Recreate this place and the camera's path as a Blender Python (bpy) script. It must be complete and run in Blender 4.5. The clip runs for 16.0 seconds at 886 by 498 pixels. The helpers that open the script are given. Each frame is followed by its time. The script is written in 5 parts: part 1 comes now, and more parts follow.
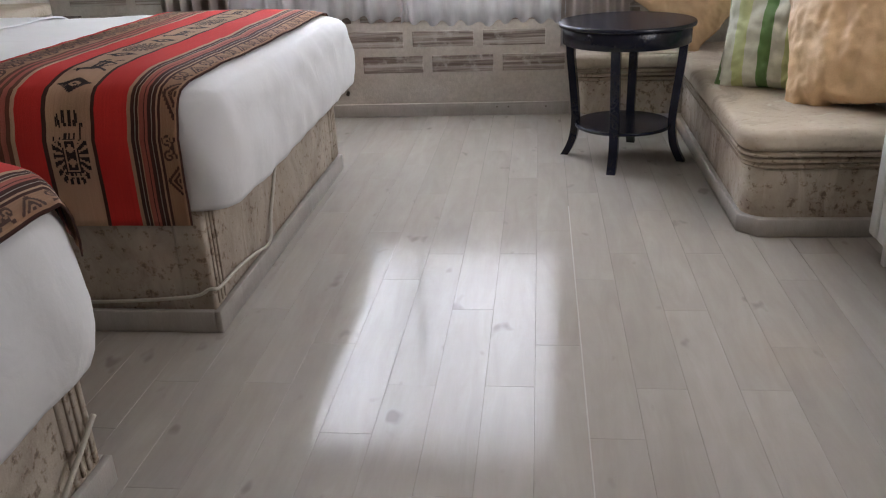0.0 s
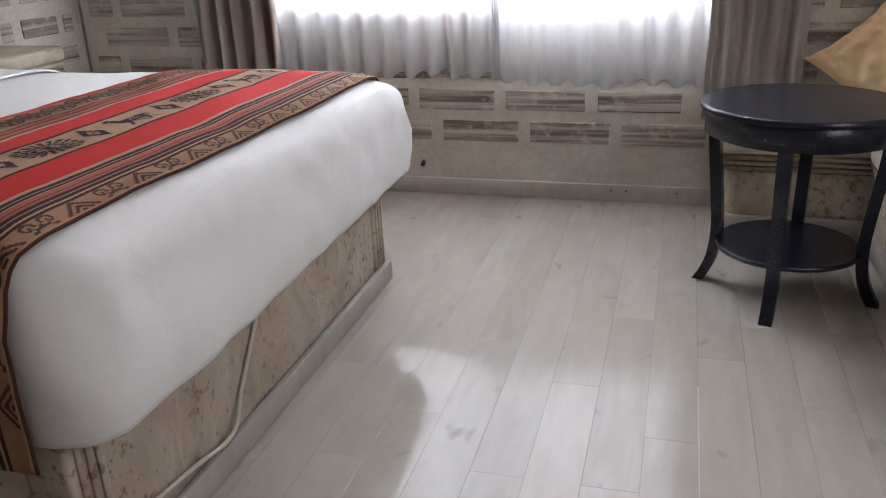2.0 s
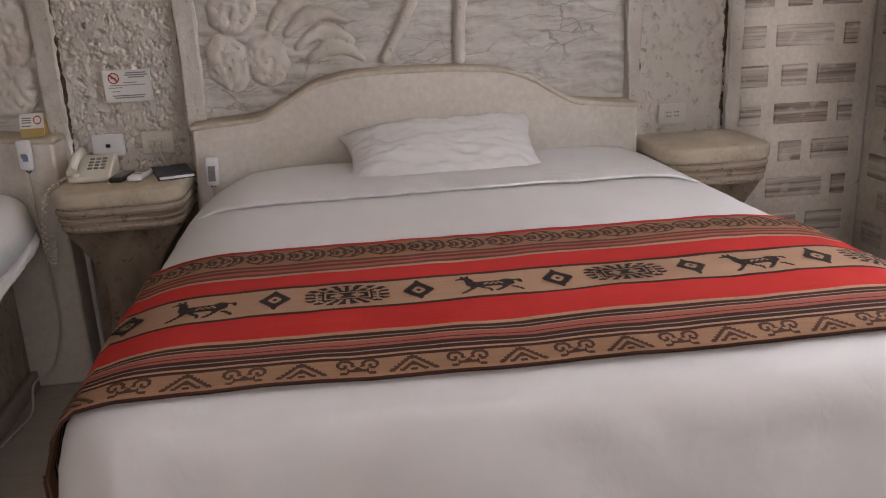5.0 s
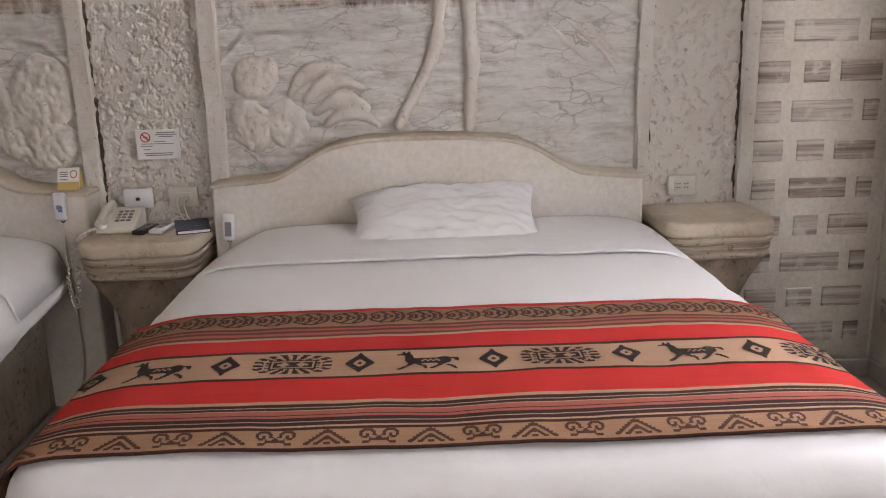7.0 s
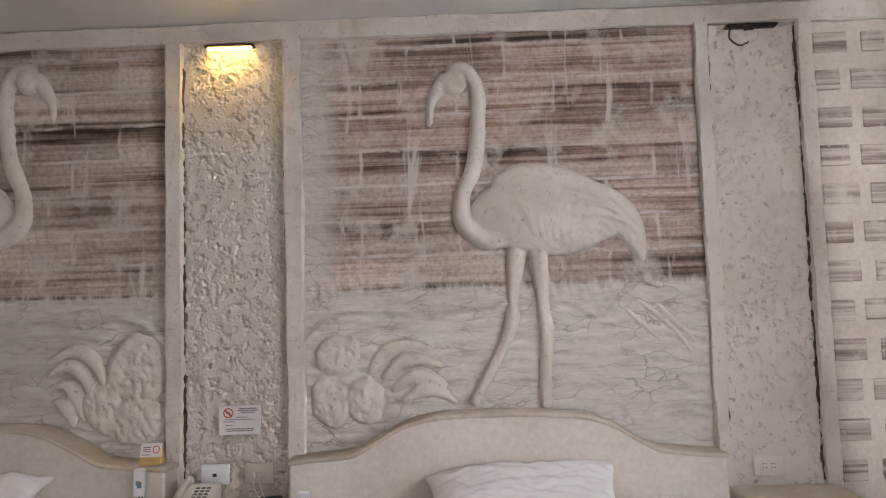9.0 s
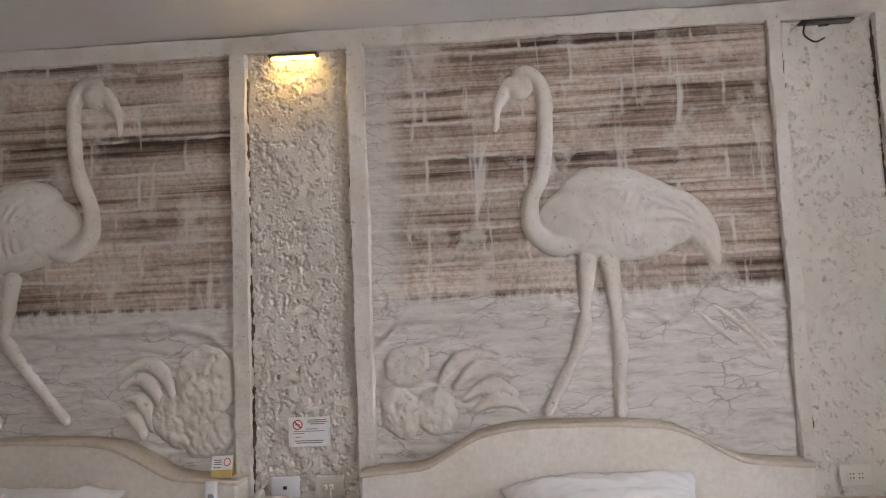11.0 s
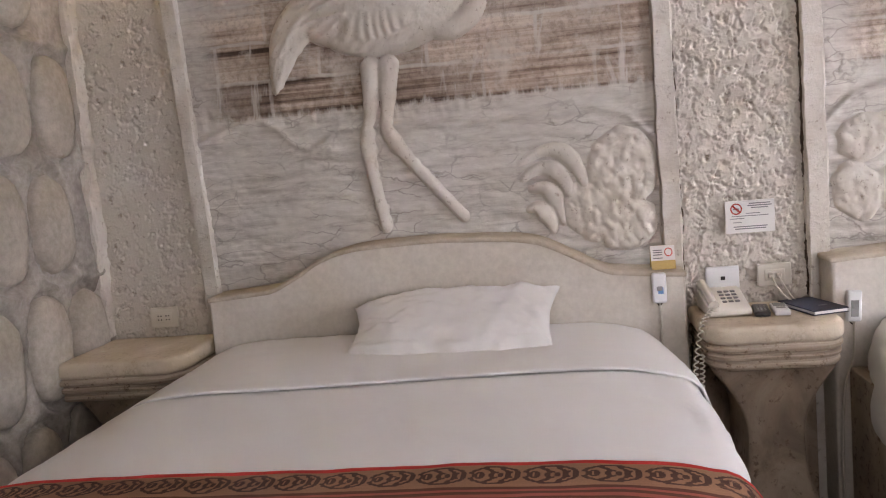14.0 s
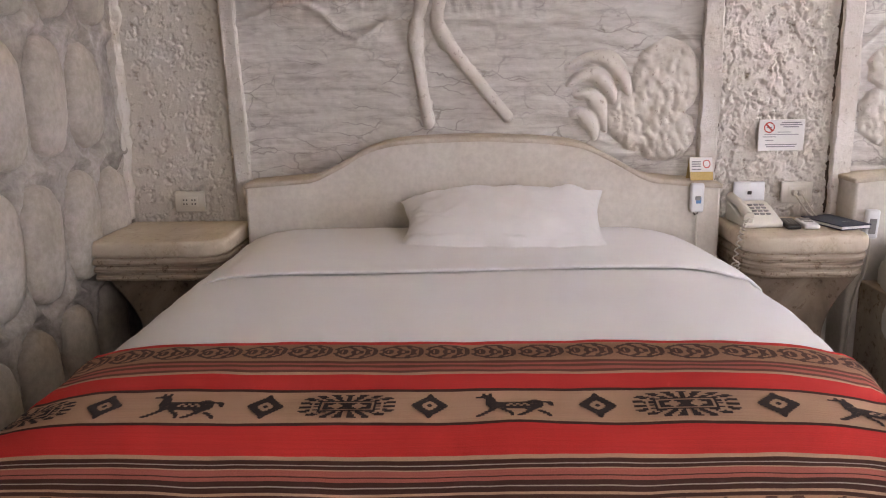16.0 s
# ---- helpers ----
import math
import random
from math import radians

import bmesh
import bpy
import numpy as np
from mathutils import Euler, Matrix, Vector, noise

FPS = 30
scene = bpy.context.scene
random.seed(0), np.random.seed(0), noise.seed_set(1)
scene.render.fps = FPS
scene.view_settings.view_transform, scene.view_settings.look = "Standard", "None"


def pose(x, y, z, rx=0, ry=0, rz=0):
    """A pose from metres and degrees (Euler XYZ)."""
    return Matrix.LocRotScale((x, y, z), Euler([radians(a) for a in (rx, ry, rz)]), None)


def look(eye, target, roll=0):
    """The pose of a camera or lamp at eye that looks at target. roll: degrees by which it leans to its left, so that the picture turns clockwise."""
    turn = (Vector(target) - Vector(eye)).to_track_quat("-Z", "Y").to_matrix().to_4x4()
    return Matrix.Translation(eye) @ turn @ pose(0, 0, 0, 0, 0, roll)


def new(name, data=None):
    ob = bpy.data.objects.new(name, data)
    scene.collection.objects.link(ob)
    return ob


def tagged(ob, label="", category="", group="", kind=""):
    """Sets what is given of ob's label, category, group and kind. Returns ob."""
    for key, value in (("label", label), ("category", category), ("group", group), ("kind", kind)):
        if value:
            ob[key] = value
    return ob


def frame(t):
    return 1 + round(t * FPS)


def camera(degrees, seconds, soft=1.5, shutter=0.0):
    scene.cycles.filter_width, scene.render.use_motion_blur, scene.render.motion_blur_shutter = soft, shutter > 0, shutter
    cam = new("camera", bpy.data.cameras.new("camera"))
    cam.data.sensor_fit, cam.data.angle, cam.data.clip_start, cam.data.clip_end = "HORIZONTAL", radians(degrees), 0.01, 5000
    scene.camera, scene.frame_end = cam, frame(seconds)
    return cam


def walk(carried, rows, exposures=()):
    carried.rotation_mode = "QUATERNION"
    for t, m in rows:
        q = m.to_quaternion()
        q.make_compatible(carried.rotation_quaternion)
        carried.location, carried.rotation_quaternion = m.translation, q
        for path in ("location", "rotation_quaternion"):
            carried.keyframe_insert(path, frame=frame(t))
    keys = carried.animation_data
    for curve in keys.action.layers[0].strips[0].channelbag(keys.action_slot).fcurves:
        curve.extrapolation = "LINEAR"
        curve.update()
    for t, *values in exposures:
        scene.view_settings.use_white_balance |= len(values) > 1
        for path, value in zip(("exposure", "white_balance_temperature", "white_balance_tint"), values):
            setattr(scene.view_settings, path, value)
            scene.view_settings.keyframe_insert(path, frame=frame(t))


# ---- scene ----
cam = camera(56.5, 16.0, soft=1.1)
PATH = [
    (0, (0.014, 0.224, 1.232), (-0.219, 2.053, 0.456), -2.7),
    (0.5, (-0.032, 0.498, 1.259), (-0.279, 2.336, 0.509), -2.9),
    (1, (-0.013, 0.791, 1.23), (-0.293, 2.628, 0.49), -2.9),
    (1.5, (0.004, 1.1, 1.24), (-0.437, 2.911, 0.516), -1.7),
    (2, (0.033, 1.446, 1.251), (-0.495, 3.232, 0.522), -2.4),
    (2.5, (0.083, 1.716, 1.244), (-0.566, 3.459, 0.508), -3.3),
    (3, (0.197, 1.998, 1.286), (-0.719, 3.613, 0.544), -3.1),
    (3.5, (0.205, 2.248, 1.276), (-0.952, 3.7, 0.533), -3.1),
    (4, (0.182, 2.474, 1.344), (-1.365, 3.517, 0.624), -3.9),
    (4.2, (0.208, 2.591, 1.36), (-1.522, 3.312, 0.661), -4.6),
    (6.3, (0.39, 3.194, 1.456), (-1.537, 3.263, 0.925), -1.9),
    (6.5, (0.4, 3.216, 1.46), (-1.532, 3.276, 0.947), -1.8),
    (7, (0.416, 3.234, 1.507), (-1.524, 3.296, 1.025), -1.6),
    (7.5, (0.449, 3.223, 1.6), (-1.523, 3.276, 1.279), -1.8),
    (8, (0.480, 3.174, 1.590), (-1.519, 3.199, 1.551), -2.0),
    (8.5, (0.472, 3.165, 1.557), (-1.524, 3.141, 1.674), -1.9),
    (8.7, (0.471, 3.162, 1.533), (-1.522, 3.122, 1.689), -1.9),
    (10.8, (0.418, 3.011, 1.541), (-1.571, 2.933, 1.738), -1.5),
    (11, (0.417, 2.998, 1.532), (-1.569, 2.868, 1.73), -2.4),
    (11.5, (0.388, 2.935, 1.534), (-1.581, 2.605, 1.658), -3.2),
    (12, (0.342, 2.568, 1.403), (-1.618, 2.17, 1.382), -2.0),
    (12.5, (0.204, 2.359, 1.448), (-1.71, 1.783, 1.368), -2.9),
    (13, (0.199, 2.071, 1.461), (-1.71, 1.49, 1.326), -3.7),
    (13.5, (0.219, 1.78, 1.465), (-1.715, 1.308, 1.27), -6.2),
    (14, (0.142, 1.518, 1.468), (-1.823, 1.219, 1.239), -5.1),
    (14.5, (0.182, 1.269, 1.471), (-1.796, 1.142, 1.202), -5.1),
    (15, (0.246, 1.072, 1.455), (-1.726, 0.997, 1.127), -4.7),
    (15.5, (0.249, 1.012, 1.431), (-1.711, 0.942, 1.041), -2.5),
    (16, (0.243, 0.985, 1.417), (-1.709, 0.916, 0.985), -0.8),
]
walk(cam, [(t, look(eye, target, roll)) for t, eye, target, roll in PATH],
     [(0.0, 0.74, 6800, 16), (3.0, 0.42, 6900, 18), (4.0, 0.10, 7700, 25), (6.5, 0.50, 7500, 23), (8.5, 0.64, 7400, 22), (11.5, 0.66, 7200, 21), (12.5, 1.12, 7250, 23), (14.0, 1.32, 7200, 24), (16.0, 1.54, 7150, 26)])

# ---- world and light ----
world = bpy.data.worlds.new("sky")
scene.world = world
world.use_nodes = True
sky = world.node_tree.nodes.new("ShaderNodeTexSky")
sky.sky_type, sky.sun_disc = "NISHITA", False
sky.sun_elevation, sky.sun_rotation = radians(56), radians(243)
world.node_tree.links.new(sky.outputs[0], world.node_tree.nodes["Background"].inputs[0])
world.node_tree.nodes["Background"].inputs[1].default_value = 0.12


def lamp(name, kind, m, power, colour, **more):
    data = bpy.data.lights.new(name, kind)
    data.energy, data.color = power, colour
    for key, value in more.items():
        if key == "size":
            data.size = value
        elif key == "size_y":
            data.shape, data.size_y = "RECTANGLE", value
        elif key == "angle":
            data.angle = value
        elif key == "radius":
            data.shadow_soft_size = value
    ob = new(name, data)
    ob.matrix_world = m
    return ob


EAST_LIGHT = 1.42
lamp("sun", "SUN", look((0, 0, 10), (6.0, -3.0, 0.0)), 2.0, (1, 0.95, 0.88), angle=radians(0.5))
# daylight of the sky in the window's opening
lamp("window_daylight", "AREA", look((-0.86, 5.46, 1.73), (-0.86, 0, 1.1)), 190, (0.83, 0.915, 1.0), size=1.88, size_y=1.42)
# daylight of the sky in the opening over the radiator
lamp("side_daylight", "AREA", look((EAST_LIGHT, 2.6, 1.5), (-3.0, 2.6, 1.1)), 10, (0.97, 0.98, 1.0), size=1.1, size_y=1.2)

# ---- materials ----


class Nodes:
    def __init__(self, name):
        self.mat = bpy.data.materials.new(name)
        self.mat.use_nodes = True
        self.tree = self.mat.node_tree
        self.bsdf = self.tree.nodes["Principled BSDF"]

    def add(self, kind, **sets):
        node = self.tree.nodes.new(kind)
        for key, value in sets.items():
            node.inputs[key.replace("_", " ")].default_value = value
        return node

    def link(self, a, b):
        self.tree.links.new(a, b)

    def coords(self, scale=(1, 1, 1), shift=False):
        tex = self.add("ShaderNodeTexCoord")
        mapping = self.add("ShaderNodeMapping")
        mapping.inputs["Scale"].default_value = scale
        self.link(tex.outputs["Object"], mapping.inputs["Vector"])
        if shift:
            info = self.add("ShaderNodeObjectInfo")
            times = self.add("ShaderNodeMath")
            times.operation = "MULTIPLY"
            times.inputs[1].default_value = 37.0
            self.link(info.outputs["Random"], times.inputs[0])
            self.link(times.outputs[0], mapping.inputs["Location"])
        return mapping.outputs[0]

    def noise(self, vec, scale, detail=4.0, rough=0.6, distort=0.0):
        n = self.add("ShaderNodeTexNoise")
        n.inputs["Scale"].default_value, n.inputs["Detail"].default_value = scale, detail
        n.inputs["Roughness"].default_value, n.inputs["Distortion"].default_value = rough, distort
        self.link(vec, n.inputs["Vector"])
        return n.outputs["Fac"]

    def ramp(self, fac, stops, mode="LINEAR"):
        r = self.add("ShaderNodeValToRGB")
        r.color_ramp.interpolation = mode
        els = r.color_ramp.elements
        while len(els) < len(stops):
            els.new(0.5)
        for el, (pos, col) in zip(els, stops):
            el.position = pos
            el.color = (*col, 1) if len(col) == 3 else (col[0], col[0], col[0], 1)
        self.link(fac, r.inputs[0])
        return r.outputs[0]

    def mix(self, fac, a, b, mode="MIX"):
        m = self.add("ShaderNodeMix")
        m.data_type, m.blend_type = "RGBA", mode
        for value, slot in ((fac, 0), (a, 6), (b, 7)):
            if isinstance(value, (int, float)):
                m.inputs[slot].default_value = value
            elif isinstance(value, tuple):
                m.inputs[slot].default_value = (*value, 1)
            else:
                self.link(value, m.inputs[slot])
        return m.outputs[2]

    def maths(self, op, a, b=0.0):
        m = self.add("ShaderNodeMath")
        m.operation = op
        for value, slot in ((a, 0), (b, 1)):
            if isinstance(value, (int, float)):
                m.inputs[slot].default_value = value
            else:
                self.link(value, m.inputs[slot])
        return m.outputs[0]

    def finish(self, colour, rough=0.7, bump=None, depth=0.004, strength=0.6, metal=0.0):
        if isinstance(colour, tuple):
            self.bsdf.inputs["Base Color"].default_value = (*colour, 1)
        else:
            self.link(colour, self.bsdf.inputs["Base Color"])
        if isinstance(rough, (int, float)):
            self.bsdf.inputs["Roughness"].default_value = rough
        else:
            self.link(rough, self.bsdf.inputs["Roughness"])
        self.bsdf.inputs["Metallic"].default_value = metal
        if bump is not None:
            b = self.add("ShaderNodeBump", Distance=depth, Strength=strength)
            self.link(bump, b.inputs["Height"])
            self.link(b.outputs[0], self.bsdf.inputs["Normal"])
        return self.mat


def surface(name, a, b, scale=3.0, fine=40.0, rough=0.75, depth=0.003, stretch=(1, 1, 1), shift=False, strength=0.6, metal=0.0, grain=0.12):
    """Two colours in large soft patches, with fine grain and relief."""
    n = Nodes(name)
    vec = n.coords(stretch, shift)
    big = n.noise(vec, scale, 5, 0.6)
    small = n.noise(vec, fine, 4, 0.65)
    col = n.mix(n.ramp(big, [(0.3, (0,)), (0.7, (1,))]), a, b)
    col = n.mix(grain, col, n.ramp(small, [(0.3, (0.25, 0.22, 0.2)), (0.65, (1, 1, 1))]), "MULTIPLY")
    return n.finish(col, rough, small, depth, strength, metal)


def salt_plaster():
    n = Nodes("salt_plaster")
    vec = n.coords()
    big = n.noise(vec, 2.2, 5, 0.6)
    small = n.noise(vec, 60, 5, 0.7)
    col = n.mix(n.ramp(big, [(0.3, (0,)), (0.72, (1,))]), (0.60, 0.55, 0.48), (0.70, 0.665, 0.61))
    # brown specks put the shade of small pits into the plaster's colour
    pits = n.ramp(n.noise(vec, 26, 3, 0.6), [(0.28, (0.4, 0.33, 0.27)), (0.4, (1, 1, 1))])
    col = n.mix(0.7, col, pits, "MULTIPLY")
    return n.finish(col, 0.88, small, 0.005, 0.8)


def carved_plaster():
    """White salt plaster worked by hand: gritty, pitted, with tan stains."""
    n = Nodes("carved_salt_plaster")
    vec = n.coords()
    big = n.noise(vec, 3.4, 5, 0.65)
    grit = n.noise(vec, 85, 5, 0.75)
    lumps = n.noise(vec, 19, 4, 0.6)
    col = n.mix(n.ramp(big, [(0.32, (0,)), (0.68, (1,))]), (0.585, 0.535, 0.47), (0.70, 0.67, 0.62))
    stain = n.ramp(n.noise(vec, 6.5, 5, 0.7, 0.6), [(0.56, (0,)), (0.72, (0.55,))])
    col = n.mix(stain, col, (0.44, 0.375, 0.30))
    pits = n.ramp(n.noise(vec, 44, 4, 0.7), [(0.30, (0.42, 0.35, 0.29)), (0.40, (1, 1, 1))])
    col = n.mix(0.6, col, pits, "MULTIPLY")
    both = n.maths("ADD", n.maths("MULTIPLY", grit, 0.45), lumps)
    return n.finish(col, 0.9, both, 0.009, 0.75)


def strata_salt(left):
    """Salt blocks in thin brown layers above, whitewashed carving below."""
    n = Nodes("layered_salt")
    tex = n.add("ShaderNodeTexCoord")
    sep = n.add("ShaderNodeSeparateXYZ")
    n.link(tex.outputs["Object"], sep.inputs[0])
    thin = n.noise(n.coords((1, 0.55, 34)), 1.0, 5, 0.62, 0.3)
    course = n.noise(n.coords((1, 0.5, 8.5)), 1.0, 2, 0.5, 0.2)
    patch = n.noise(n.coords((1, 2.2, 3.0)), 1.3, 4, 0.6)
    layers = n.maths("ADD", n.maths("MULTIPLY", thin, 0.55), n.maths("MULTIPLY", course, 0.45))
    layers = n.maths("ADD", layers, n.maths("MULTIPLY", n.maths("SUBTRACT", patch, 0.5), 0.22))
    brown = n.ramp(layers, [(0.37, (0.085, 0.058, 0.045)), (0.43, (0.27, 0.205, 0.163)), (0.49, (0.47, 0.395, 0.335)), (0.60, (0.63, 0.57, 0.51))])
    swap = n.add("ShaderNodeCombineXYZ")
    n.link(sep.outputs["Y"], swap.inputs[0])
    n.link(sep.outputs["Z"], swap.inputs[1])
    bent = n.add("ShaderNodeVectorMath")
    n.link(swap.outputs[0], bent.inputs[0])
    drift = n.add("ShaderNodeTexNoise", Scale=7.0, Detail=4.0)
    n.link(tex.outputs["Object"], drift.inputs["Vector"])
    shrink = n.add("ShaderNodeVectorMath")
    shrink.operation = "SCALE"
    shrink.inputs["Scale"].default_value = 0.028
    n.link(drift.outputs["Color"], shrink.inputs[0])
    n.link(shrink.outputs[0], bent.inputs[1])
    blocks = n.add("ShaderNodeTexBrick", Scale=1.0)
    blocks.inputs["Mortar"].default_value = (1, 1, 1, 1)
    blocks.inputs["Brick Width"].default_value, blocks.inputs["Row Height"].default_value = 0.42, 0.152
    blocks.inputs["Mortar Size"].default_value, blocks.inputs["Mortar Smooth"].default_value = 0.010, 0.7
    blocks.inputs["Color1"].default_value, blocks.inputs["Color2"].default_value = (0.62, 0.58, 0.56, 1), (1.12, 1.08, 1.04, 1)
    n.link(bent.outputs[0], blocks.inputs["Vector"])
    brown = n.mix(0.85, brown, blocks.outputs["Color"], "MULTIPLY")
    crumbs = n.ramp(n.noise(n.coords(), 48, 4, 0.7), [(0.32, (0.45, 0.4, 0.37)), (0.55, (1, 1, 1))])
    brown = n.mix(0.6, brown, crumbs, "MULTIPLY")
    seams = n.maths("MULTIPLY", blocks.outputs["Fac"], n.ramp(n.noise(n.coords(), 6, 3, 0.6), [(0.40, (0,)), (0.60, (0.85,))]))
    brown = n.mix(seams, brown, (0.56, 0.525, 0.485))
    smear = n.ramp(n.noise(n.coords((1, 9, 1.6)), 1.1, 4, 0.7, 0.6), [(0.60, (0,)), (0.68, (0.8,))])
    blot = n.ramp(n.noise(n.coords(), 5.0, 5, 0.65), [(0.55, (0,)), (0.66, (0.7,))])
    brown = n.mix(smear, brown, (0.60, 0.57, 0.53))
    brown = n.mix(blot, brown, (0.57, 0.53, 0.48))
    white = n.ramp(n.noise(n.coords((1, 3, 14)), 2.5, 6, 0.7, 0.5), [(0.3, (0.43, 0.40, 0.36)), (0.46, (0.57, 0.54, 0.50)), (0.7, (0.66, 0.635, 0.59))])
    cells = n.add("ShaderNodeTexVoronoi")
    cells.feature = "DISTANCE_TO_EDGE"
    cells.inputs["Scale"].default_value = 1.0
    warp = n.add("ShaderNodeVectorMath")
    strong = n.add("ShaderNodeVectorMath")
    strong.operation = "SCALE"
    strong.inputs["Scale"].default_value = 1.5
    n.link(drift.outputs["Color"], strong.inputs[0])
    n.link(n.coords((1, 5, 17)), warp.inputs[0])
    n.link(strong.outputs[0], warp.inputs[1])
    n.link(warp.outputs[0], cells.inputs["Vector"])
    crack = n.maths("MULTIPLY", n.ramp(cells.outputs["Distance"], [(0.0, (1,)), (0.045, (0,))]), n.ramp(n.noise(n.coords(), 5, 3, 0.6), [(0.42, (0,)), (0.6, (0.8,))]))
    white = n.mix(crack, white, (0.30, 0.275, 0.25))
    edge = n.maths("ADD", sep.outputs["Z"], n.maths("MULTIPLY", n.noise(n.coords((1, 7, 2)), 3.0, 4, 0.7), 0.12))
    upper = n.ramp(n.maths("SUBTRACT", edge, 1.20), [(0.515, (0,)), (0.545, (1,))])
    side = n.ramp(n.maths("ADD", n.maths("SUBTRACT", sep.outputs["Y"], left), n.maths("MULTIPLY", n.noise(n.coords(), 6, 4, 0.6), 0.06)), [(0.10, (0.2,)), (0.20, (1,))])
    col = n.mix(n.maths("MULTIPLY", upper, side), white, brown)
    relief = n.maths("ADD", n.maths("MULTIPLY", thin, 1.0), n.maths("MULTIPLY", n.noise(n.coords(), 45, 4, 0.7), 0.5))
    return n.finish(col, 0.9, relief, 0.008, 0.6)


def salt_brick():
    n = Nodes("brown_salt_brick")
    thin = n.noise(n.coords((0.9, 0.9, 30), True), 1.2, 5, 0.65, 0.3)
    patch = n.noise(n.coords((1, 1, 1), True), 14.0, 4, 0.6)
    brown = n.ramp(thin, [(0.36, (0.16, 0.12, 0.10)), (0.47, (0.31, 0.26, 0.225)), (0.56, (0.45, 0.40, 0.35)), (0.66, (0.56, 0.52, 0.47))])
    col = n.mix(n.ramp(patch, [(0.53, (0,)), (0.67, (0.75,))]), brown, (0.53, 0.49, 0.44))
    return n.finish(col, 0.9, thin, 0.006, 0.7)


def pored_salt(name, a, b, streak, pored=0.7):
    """Cut salt block: cream with brown streaks and pores."""
    n = Nodes(name)
    veins = n.noise(n.coords(streak), 2.0, 5, 0.65, 0.8)
    col = n.ramp(veins, [(0.30, tuple(0.62 * c for c in a)), (0.42, a), (0.60, b), (0.72, tuple(min(0.7, 1.16 * c) for c in b))])
    where = n.ramp(n.noise(n.coords(), 3.2, 3, 0.6), [(0.38, (0.0,)), (0.62, (0.07,))])
    speck = n.maths("SUBTRACT", n.noise(n.coords(), 34, 4, 0.7), where)
    pores = n.ramp(speck, [(0.285, (0.22, 0.155, 0.11)), (0.345, (0.68, 0.6, 0.53)), (0.40, (1, 1, 1))])
    chalk = n.ramp(n.noise(n.coords((3.5, 3.5, 0.8)), 2.2, 4, 0.6, 0.9), [(0.60, (0,)), (0.68, (0.55,))])
    rust = n.ramp(n.noise(n.coords(), 4.5, 4, 0.6), [(0.5, (0,)), (0.75, (0.5,))])
    col = n.mix(rust, col, (0.44, 0.345, 0.245))
    col = n.mix(chalk, col, tuple(min(0.68, 1.25 * c) for c in b))
    col = n.mix(pored, col, pores, "MULTIPLY")
    return n.finish(col, 0.82, n.noise(n.coords(), 50, 5, 0.7), 0.004, 0.7)


def plank_material():
    n = Nodes("whitewashed_plank")
    vec = n.coords((4.5, 0.7, 1), True)
    grain = n.noise(vec, 3.5, 6, 0.65, 0.5)
    cloud = n.noise(n.coords((1, 1, 1), True), 2.4, 4, 0.6)
    col = n.ramp(grain, [(0.2, (0.39, 0.355, 0.315)), (0.5, (0.45, 0.415, 0.375)), (0.8, (0.505, 0.475, 0.44))])
    col = n.mix(n.ramp(cloud, [(0.3, (0,)), (0.75, (0.45,))]), col, (0.385, 0.355, 0.32))
    knots = n.ramp(n.noise(n.coords((1, 0.55, 1), True), 11.0, 2, 0.5), [(0.68, (0,)), (0.76, (0.65,))])
    col = n.mix(knots, col, (0.25, 0.225, 0.20))
    rough = n.ramp(n.noise(n.coords((1, 1, 1), True), 3.0, 4, 0.6), [(0.3, (0.06,)), (0.7, (0.11,))])
    tone = n.add("ShaderNodeObjectInfo").outputs["Random"]
    col = n.mix(1.0, col, n.ramp(tone, [(0.0, (0.95, 0.945, 0.935)), (0.5, (1.0, 0.995, 0.985)), (1.0, (1.04, 1.035, 1.03))]), "MULTIPLY")
    n.bsdf.inputs["Specular IOR Level"].default_value = 0.25
    return n.finish(col, rough, grain, 0.0006, 0.25)


RUNNER_STOPS = (
    (0.0, "red"), (0.026, "ochre"), (0.186, "brown"), (0.204, "rose"), (0.222, "brown"), (0.240, "rose"), (0.262, "brown"), (0.285, "tan"),
    (0.302, "red"), (0.420, "dark"), (0.440, "tan"), (0.630, "dark"), (0.648, "red"), (0.783, "tan"), (0.797, "dark"), (0.813, "grey"),
    (0.819, "dark"), (0.829, "tan"), (0.835, "rose"), (0.853, "dark"), (0.858, "rose"), (0.868, "dark"), (0.883, "grey"), (0.889, "dark"),
    (0.904, "tan"), (0.911, "dark"), (0.922, "sand"), (0.990, "dark"))
RUNNER_COLOURS = {"red": (0.60, 0.040, 0.034), "tan": (0.47, 0.295, 0.195), "sand": (0.38, 0.215, 0.13), "ochre": (0.37, 0.205, 0.125), "brown": (0.15, 0.062, 0.042), "rose": (0.40, 0.12, 0.09),
                  "dark": (0.072, 0.032, 0.025), "grey": (0.36, 0.30, 0.25)}


